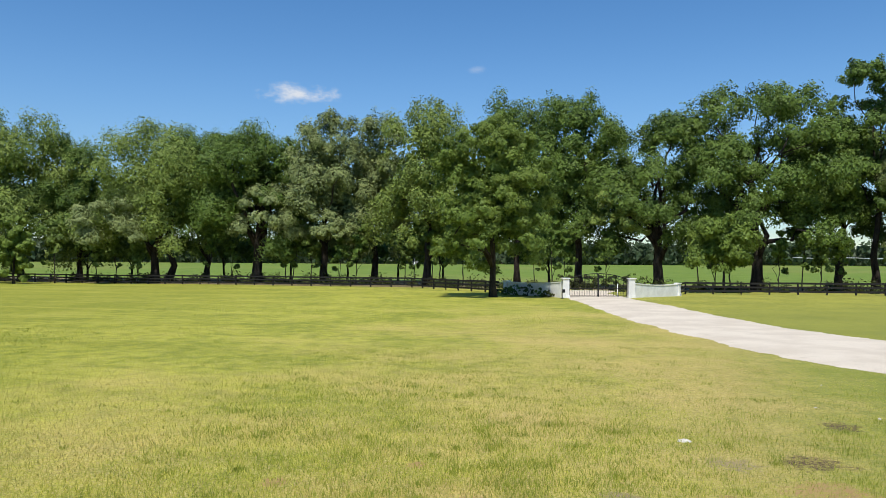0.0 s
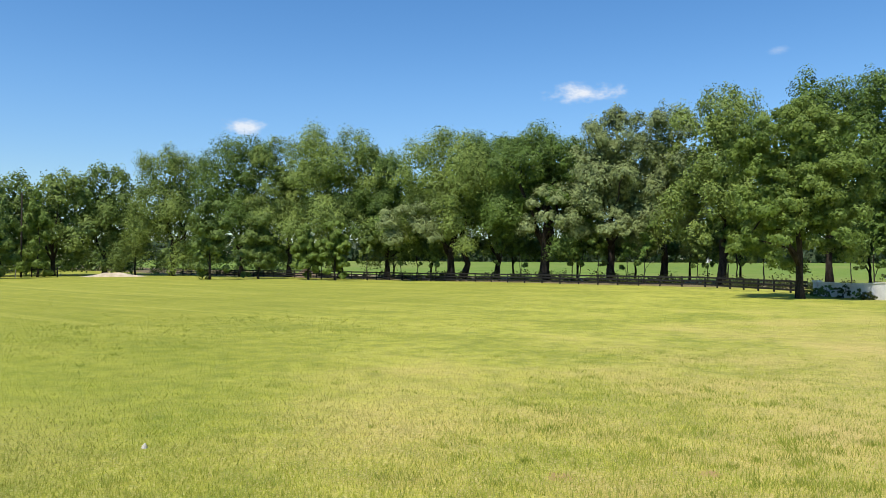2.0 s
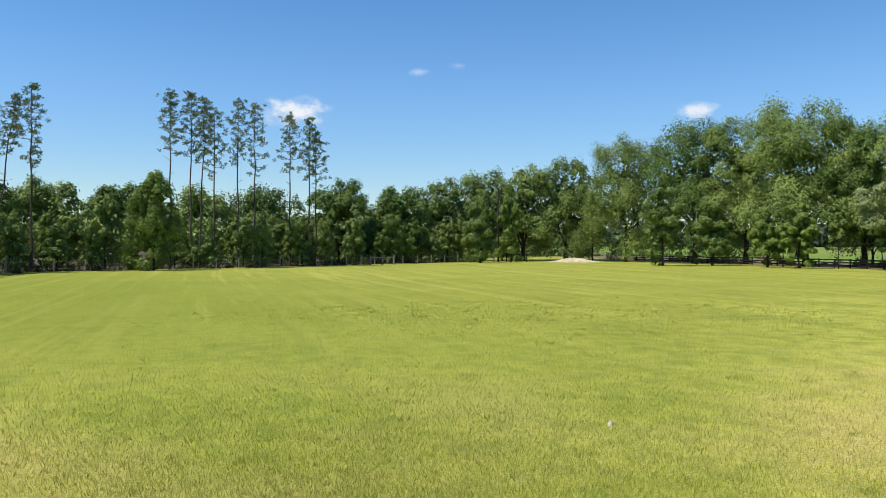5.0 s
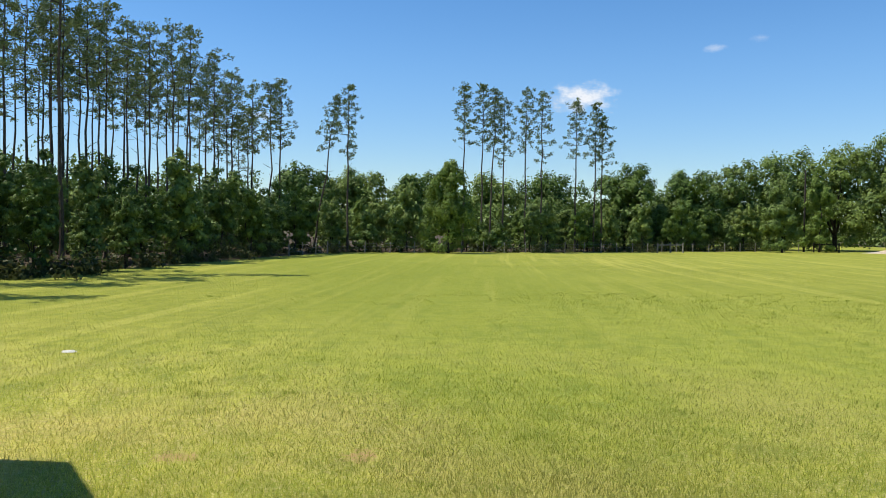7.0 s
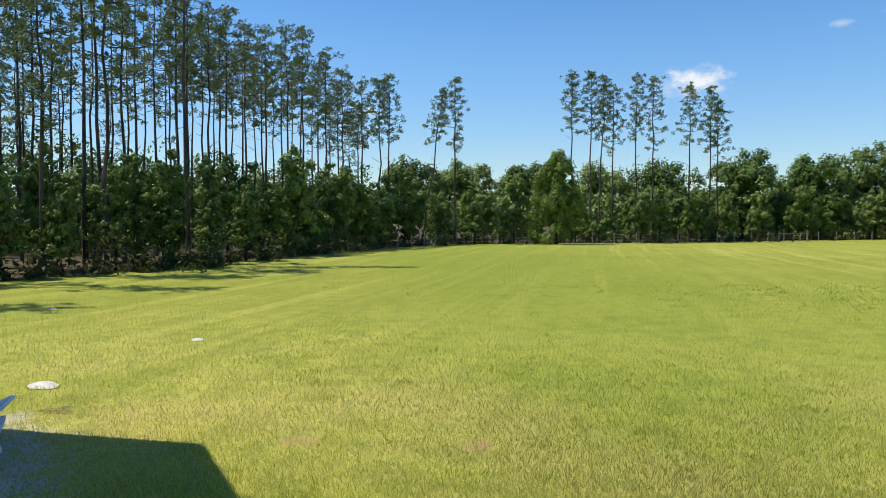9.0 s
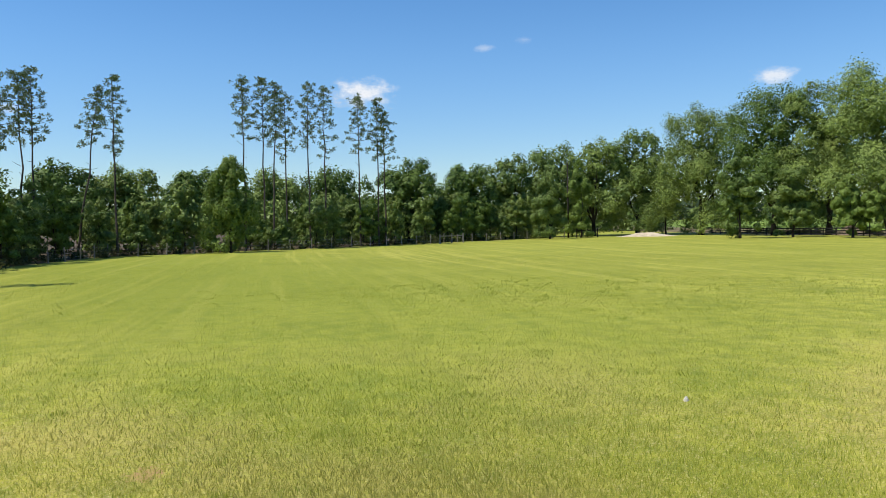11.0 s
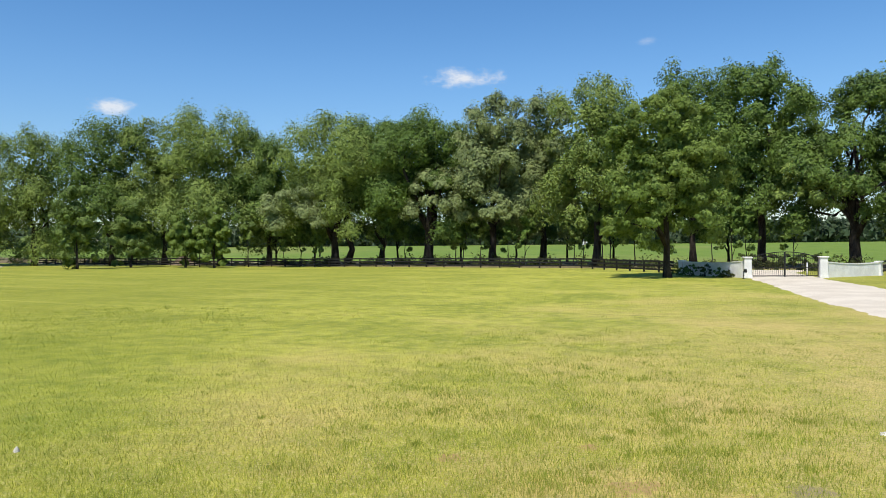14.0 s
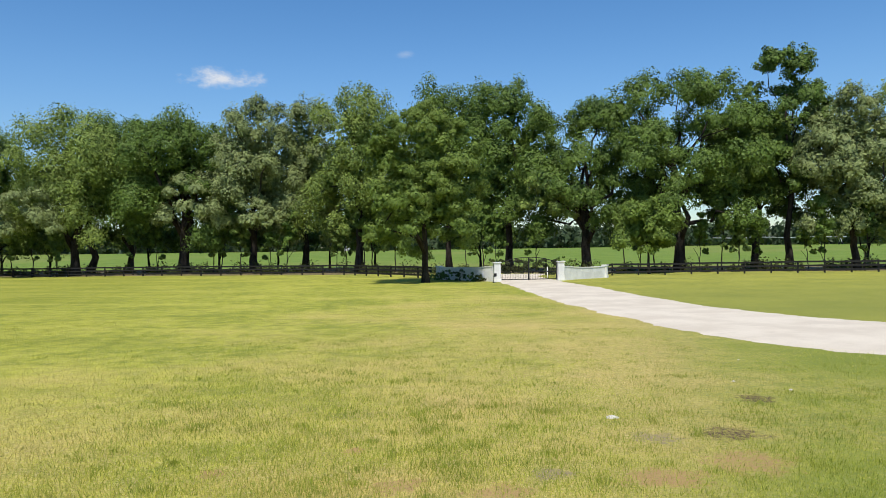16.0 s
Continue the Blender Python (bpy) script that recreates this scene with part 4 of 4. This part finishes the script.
heap("sand_mound", -92.0, 92.0, 5.4, 3.0, 0.62, SAND, "low heap of pale sand at the field corner", "sand mound", 2, 50)
heap("sandy_track", -101.0, 98.0, 9.0, 2.2, 0.05, SAND, "bare sandy track beside the sand mound", "track", 5, -30, kind="structure")


heap("earth_bank", -64.5, 104.0, 3.6, 1.6, 1.3, SOIL, "low bank of bare brown earth behind the fence", "earth bank", 8, -15)
heap("sandy_track", -62.0, 122.0, 9.0, 3.0, 0.06, SAND, "pale sandy clearing behind the trees", "track", 9, -15, kind="structure")


def timber_brace(a, b, mat, label, spans=2, tall=1.35):
    t = thing("timber_brace", a[0], a[1], ground_height(*a), math.degrees(math.atan2(b[1] - a[1], b[0] - a[0])), label, "fence brace", "timber braces by the woods")
    l = math.hypot(b[0] - a[0], b[1] - a[1])
    for i in range(spans + 1):
        part("post", boxed(l * i / spans, 0, tall / 2 - 0.1, 0.16, 0.16, tall + 0.2, 0.02), mat, t)
    for i in range(spans):
        part("rail", boxed(l * (i + 0.5) / spans, -0.1, tall - 0.3, l / spans, 0.13, 0.15, 0.01), mat, t)
    return t


timber_brace((-89.3, 50.9), (-90.9, 55.6), GREY_WOOD, "weathered grey timber fence brace with a pale rail")
timber_brace((-98.4, 82.5), (-97.2, 86.0), BARK, "dark timber fence brace beside the pole", 2, 1.5)


def utility_pole(x, y, tall):
    p = thing("utility_pole", x, y, 0, 0, "slim weathered wooden utility pole before the trees", "utility pole")
    child("shaft", tube_mesh("shaft", [(0, 0, -0.3), (0.02, 0, tall * 0.5), (0, 0, tall)], [0.16, 0.13, 0.10], BARK, 10), p)
    part("insulator_pin", boxed(0, 0, tall + 0.08, 0.05, 0.05, 0.2, 0.01), GREY_METAL, p, "small metal pin")


utility_pole(-99.5, 81.6, 12.6)


def wire_fence(line, label):
    f = thing("wire_fence", line[0][0], line[0][1], 0, 0, label, "fence")
    ox, oy = line[0]
    pm = bpy.data.meshes.new("post")
    bm = bmesh.new()
    bmesh.ops.create_cone(bm, cap_ends=True, segments=8, radius1=0.06, radius2=0.055, depth=1.5, matrix=Matrix.Translation((0, 0, 0.55)))
    bm.to_mesh(pm)
    bm.free()
    pm.materials.append(GREY_WOOD)
    g = random.Random(3)
    pts = along(line, 2.9)
    for x, y, _, _ in pts:
        child("post", pm, f).matrix_local = pose(x - ox, y - oy, g.uniform(-0.1, 0.05), g.uniform(-3, 3), g.uniform(-3, 3), g.uniform(0, 90))
    for h in (0.35, 0.7, 1.05):
        child("wire", tube_mesh("wire", [(x - ox, y - oy, h) for x, y, _, _ in pts], [0.004] * len(pts), GREY_METAL, 4), f)


wire_fence([(-73, 2.9), (-83, 8.6), (-84.6, 22), (-88.6, 41), (-94, 56), (-98, 80)], "wire fence on thin grey posts before the woods")


# slender saplings among the lane's trees
saps = []
for i in range(4):
    saps.append(broad_tree("sapling", 500 + i, 5.5 + i * 0.8, 1.2, 2.0, OAK_DARK if i % 2 else WOODS, "slender sapling with a thin bare stem", trunk_r=0.07, count=1500, lobes=14, leaf_len=0.30, low=-0.8, limbs=2, group="saplings in the hedgerow"))
used = set()
g = random.Random(21)
for az in (17.2, 15.6, 11.8, 11.2, 9.9, 7.8, 6.6, 2.9, 2.1, 0.9, 0.2, -1.5, -6.9, -8.2, -9.2, -12.2, -18.6, -19.8, -20.7, -23.9, -25.5, -26.6, -27.8, -31.0, -32.0, -34.4, 22.0, 23.4, 24.6, 27.2, 30.6):
    d = (82 if az < -6 else 90 + max(0, az) * 0.55) + g.uniform(-1.5, 3)
    k = g.randrange(4)
    a = radians(az)
    m = pose(-math.sin(a) * d, math.cos(a) * d, 0, g.uniform(-4, 4), g.uniform(-4, 4), g.uniform(0, 360)) @ Matrix.Scale(g.uniform(0.85, 1.2), 4)
    if k in used:
        copy_thing(saps[k], m)
    else:
        saps[k].matrix_world = m
        used.add(k)


# shrubs before the gate wall
def shrub(x, y, h, w, seed, leaf, label, count=420):
    g = np.random.default_rng(seed)
    sh = thing("shrub", x, y, 0, 0, label, "shrub", "shrubs by the gate wall")
    P, N, c = crown_points(g, (0, 0, h * 0.55), (w, w * 0.8, h * 0.5), 10, count, -0.8)
    child("leaves", leaves_mesh("leaves", P, N, 0.16, 0.09, leaf, g), sh)
    for k in range(4):
        child("stem", tube_mesh("stem", bent(g, (g.normal() * 0.06, g.normal() * 0.06, -0.05), c[k], 3), [0.025, 0.02, 0.015, 0.008], BARK, 5), sh)


for i, (x, y, h, w) in enumerate([(6.0, 63.2, 0.85, 0.5), (6.9, 61.8, 0.95, 0.5), (7.8, 60.6, 0.7, 0.45), (8.3, 59.9, 0.55, 0.5), (5.2, 64.6, 0.6, 0.6)]):
    shrub(x, y, h, w, 40 + i, BRUSH if i % 2 else OAK_DARK, "small dark green shrub before the white wall")
shrub(14.2, 75.8, 1.5, 1.3, 50, BRUSH, "dark bush behind the iron gate", 2200)
shrub(12.4, 76.2, 1.5, 1.3, 51, BRUSH, "dark bush behind the iron gate", 2200)
shrub(16.0, 75.6, 1.45, 1.3, 52, BRUSH, "dark bush behind the iron gate", 2200)
shrub(17.8, 75.4, 1.5, 1.3, 53, BRUSH, "dark bush behind the iron gate", 2200)
shrub(19.6, 77.0, 1.7, 0.9, 54, OAK_DARK, "dark bush behind the white wall")


def gate_keypad():
    k = thing("gate_keypad", 9.15, 57.9, 0, 10, "small black gate keypad on a bent post", "keypad")
    child("post", tube_mesh("post", [(0, 0, -0.1), (0, 0, 0.35), (0, 0, 0.55), (0.05, -0.1, 0.62)], [0.03, 0.03, 0.03, 0.03], IRON, 8), k)
    part("box", boxed(0.06, -0.16, 0.60, 0.2, 0.12, 0.26, 0.015), IRON, k)
    part("foot", boxed(0, 0, 0.02, 0.2, 0.2, 0.06, 0.01), IRON, k)
    m = thing("gate_marker", 14.0, 60.6, 0, 0, "thin white marker post behind the gate", "marker post")
    child("shaft", tube_mesh("shaft", [(0, 0, -0.1), (0, 0, 1.05)], [0.045, 0.045], WHITE_PAINT, 8), m)
    part("cap", boxed(0, 0, 1.07, 0.11, 0.11, 0.05, 0.01), WHITE_PAINT, m)


gate_keypad()


# ---- far things on the pasture ----
def far_shed(az, d, w, h):
    a = radians(az)
    s = thing("farm_shed", -math.sin(a) * d, math.cos(a) * d, ground_height(-math.sin(a) * d, math.cos(a) * d), az + 12, "small white farm shed far across the pasture", "shed", "far farm sheds")
    part("wall", boxed(0, 0, h / 2, w, w * 0.6, h), WHITE_PAINT, s)
    vs = [(-w * 0.55, -w * 0.36, h), (w * 0.55, -w * 0.36, h), (w * 0.55, w * 0.36, h), (-w * 0.55, w * 0.36, h), (-w * 0.55, 0, h * 1.4), (w * 0.55, 0, h * 1.4)]
    child("roof", mesh_from("roof", vs, [(0, 1, 5, 4), (2, 3, 4, 5), (0, 4, 3), (1, 2, 5), (3, 2, 1, 0)], GREY_METAL), s, "pale metal roof")
    part("door", boxed(0, -w * 0.3 - 0.03, h * 0.4, w * 0.25, 0.06, h * 0.8), GREY_WOOD, s)


far_shed(-2.0, 300, 4.0, 2.2)
far_shed(2.1, 310, 3.2, 1.8)


def irrigation_pivot():
    p = thing("irrigation_pivot", 150, 262, 2.4, -10, "long pale irrigation boom on wheeled frames", "irrigation boom")
    child("pipe", tube_mesh("pipe", [(x, 0, 2.6 + 0.35 * abs(math.sin(x * math.pi / 18))) for x in range(-27, 28, 3)], [0.14] * 19, GREY_METAL, 6), p)
    for x in (-18, 0, 18):
        for dy in (-1.5, 1.5):
            child("frame_leg", tube_mesh("frame_leg", [(x, dy, 0.2), (x, 0, 2.6)], [0.08, 0.08], GREY_METAL, 5), p)
            bm = bmesh.new()
            bmesh.ops.create_cone(bm, cap_ends=True, segments=16, radius1=0.55, radius2=0.55, depth=0.3, matrix=pose(x, dy, 0.5, 0, 90, 0))
            part("wheel", bm, IRON, p)


irrigation_pivot()

# ---- stones, bare patches and boards on the near grass ----
for i, (x, y, r, h, label) in enumerate([
        (3.62, 11.35, 0.13, 0.03, "small pale stone lying in the grass"), (-12.5, -5.2, 0.29, 0.035, "flat pale round stone lying in the grass"), (-17.0, -3.8, 0.15, 0.008, "flat pale stone in the grass"),
        (-23.3, -9.4, 0.18, 0.01, "flat pale stone in the grass"), (6.9, 14.0, 0.05, 0.02, "small pale stone lying in the grass"), (7.5, 13.0, 0.05, 0.02, "small pale stone lying in the grass"),
        (8.3, 16.6, 0.05, 0.02, "small pale stone lying in the grass"), (-7.7, 8.4, 0.05, 0.04, "small pale stone lying in the grass")]):
    heap("stone", x, y, r, r * 0.75, h, STONE, label, "stone", 31 + i, 40 * i, 4, 14).matrix_world = pose(x, y, 0.02, 0, 0, 40 * i)


def white_boards():
    b = thing("board_stack", -8.95, -4.45, 0, 26, "stack of white trim boards lying on bare soil", "boards")
    for i, (dx, dy, z, tilt, turn) in enumerate([(0, 0, 0.06, 0, 0), (0.1, 0.05, 0.14, 3, 4), (0.0, 0.1, 0.24, -4, -6), (0.5, -0.2, 0.32, 14, 12), (-0.4, 0.15, 0.36, 22, -14)]):
        part("board", boxed(0, 0, 0, 1.1, 0.24, 0.05, 0.006, pose(dx, dy, z, tilt, 0, turn)), WHITE_PAINT, b)


white_boards()

# ---- clouds ----
def cloud_material():
    n = Nodes("cloud")
    p = n.node("TexCoord").outputs["Generated"]
    sep = n.node("SeparateXYZ")
    n.link(p, sep.inputs[0])
    u = n.math("MULTIPLY", n.math("SUBTRACT", sep.outputs[0], 0.5), 2.0)
    v = n.math("MULTIPLY", n.math("SUBTRACT", sep.outputs[2], 0.42), 2.2)
    r = n.math("SQRT", n.math("ADD", n.math("MULTIPLY", u, u), n.math("MULTIPLY", v, v)))
    wisp = n.noise(0.016, 6, None, 0.62, (1.0, 1.0, 1.8))
    f = n.math("ADD", n.math("SUBTRACT", 0.66, r), n.math("MULTIPLY", n.math("SUBTRACT", wisp, 0.5), 1.7))
    a = n.math("MULTIPLY", n.ramp(f, -0.05, 0.8), n.ramp(r, 1.0, 0.7))
    e = n.node("Emission")
    e.inputs["Color"].default_value = (0.92, 0.95, 1.0, 1)
    o = n.node("ObjectInfo")
    e.inputs["Strength"].default_value = 0.85
    tr = n.node("BsdfTransparent")
    m = n.node("MixShader")
    n.link(n.math("MULTIPLY", a, o.outputs["Alpha"]), m.inputs[0])
    n.link(tr.outputs[0], m.inputs[1])
    n.link(e.outputs[0], m.inputs[2])
    n.link(m.outputs[0], n.out.inputs["Surface"])
    return n.mat


CLOUD = cloud_material()
for az, el, wide, tall, alpha in [(11.0, 12.7, 8.8, 2.5, 0.9), (-2.6, 14.6, 2.2, 1.2, 0.3), (36.3, 10.0, 4.6, 2.3, 0.85), (65.7, 10.2, 9.0, 4.2, 1.0), (56.7, 13.1, 2.4, 1.0, 0.35), (53.6, 13.6, 2.6, 1.0, 0.25), (-20.0, 11.7, 3.0, 1.4, 0.5), (90.0, 8.4, 3.4, 1.2, 0.6)]:
    d = 2400.0
    a, e = radians(az), radians(el)
    w, h = d * math.tan(radians(wide / 2)), d * math.tan(radians(tall / 2))
    me = mesh_from("cloud", [(-w, 0, -h), (w, 0, -h), (w, 0, h), (-w, 0, h)], [(0, 1, 2, 3)], CLOUD)
    c = tagged(new("cloud", me), "small white wispy cloud in the blue sky", "cloud", kind="structure")
    c.color = (1, 1, 1, alpha)
    c.visible_shadow = False
    c.matrix_world = pose(-math.sin(a) * d * math.cos(e), math.cos(a) * d * math.cos(e), d * math.sin(e), 0, 0, az)


# ---- grass blades on the near field ----
def grass_blades(count, r0, r1, a0, a1, tall, seed):
    g = np.random.default_rng(seed)
    r = r0 * (r1 / r0) ** (g.uniform(0, 1, count) ** 1.7)
    a = np.radians(g.uniform(a0, a1, count))
    x, y = -np.sin(a) * r, np.cos(a) * r
    size = (0.55 + 0.45 * r / 14.0)
    h = tall * g.uniform(0.35, 1.4, count) * np.minimum(size, 1.2)
    w = 0.0042 * np.minimum(size, 1.5) * g.uniform(0.7, 1.4, count)
    t = g.uniform(0, 2 * math.pi, count)
    lx, ly = g.normal(size=count) * h * 1.3, g.normal(size=count) * h * 1.3
    z = np.zeros(count) - 0.01
    v = np.stack([np.stack([x - np.cos(t) * w, y - np.sin(t) * w, z], 1), np.stack([x + np.cos(t) * w, y + np.sin(t) * w, z], 1), np.stack([x + lx, y + ly, h + 0.03], 1)], axis=1).reshape(-1, 3)
    keep = ~((x > 8.6) & (y > 18.0))
    for wx, wy, wr, _ in WORN:
        keep &= (np.hypot(x - wx, y - wy) > wr * g.uniform(0.2, 1.1, count)) | (g.uniform(0, 1, count) < 0.42)
    v = v.reshape(-1, 3, 3)[keep].reshape(-1, 3)
    n = len(v) // 3
    return tagged(new("grass", quick_mesh("grass", v, np.arange(3 * n).reshape(n, 3), BLADES)), "short mown grass blades, green mixed with straw", "grass", kind="stuff")


def grass_tufts(clumps, per, box_x, box_y, tall, seed, label):
    """Longer tussocks that the mower left standing."""
    g = np.random.default_rng(seed)
    cx, cy = g.uniform(*box_x, clumps), g.uniform(*box_y, clumps)
    ok = ~((cx > 8.2) & (cy > 16.0)) & (np.hypot(cx, cy) > 6.5) & ~((cx < -6) & (cy < -1.5) & (cx > -12))
    for wx, wy, wr, _ in WORN:
        ok &= np.hypot(cx - wx, cy - wy) > wr * 0.9
    cx, cy = cx[ok], cy[ok]
    k = np.repeat(np.arange(len(cx)), per)
    n = len(k)
    spread = g.uniform(0.06, 0.34, len(cx))[k]
    x, y = cx[k] + g.normal(size=n) * spread, cy[k] + g.normal(size=n) * spread
    h = tall * g.uniform(0.4, 1.25, n) * g.uniform(0.7, 1.3, len(cx))[k]
    t, w = g.uniform(0, 6.283, n), 0.005 * g.uniform(0.7, 1.5, n)
    lx, ly = g.normal(size=n) * h * 0.55, g.normal(size=n) * h * 0.55
    v = np.stack([np.stack([x - np.cos(t) * w, y - np.sin(t) * w, x * 0 - 0.03], 1), np.stack([x + np.cos(t) * w, y + np.sin(t) * w, x * 0 - 0.03], 1), np.stack([x + lx, y + ly, h + 0.02], 1)], axis=1).reshape(-1, 3)
    return tagged(new("grass_tussocks", quick_mesh("grass_tussocks", v, np.arange(3 * n).reshape(n, 3), TUFT)), label, "grass", kind="stuff")


TUFT = foliage("tussock_blades", (0.150, 0.225, 0.024), (0.380, 0.440, 0.060), (0.360, 0.375, 0.065), 0.35, 0.6)
grass_tufts(1300, 42, (-4, 13), (7, 24), 0.055, 71, "tussocks of longer green grass in the lawn")
grass_tufts(260, 80, (-1.5, 8.5), (6.8, 12.5), 0.062, 73, "thick green tussocks round the bare soil patches")
grass_tufts(900, 40, (-30, 4), (-2, 30), 0.050, 72, "scattered darker tussocks in the mown field")
grass_blades(430000, 6.5, 60.0, -40, 118, 0.027, 12)
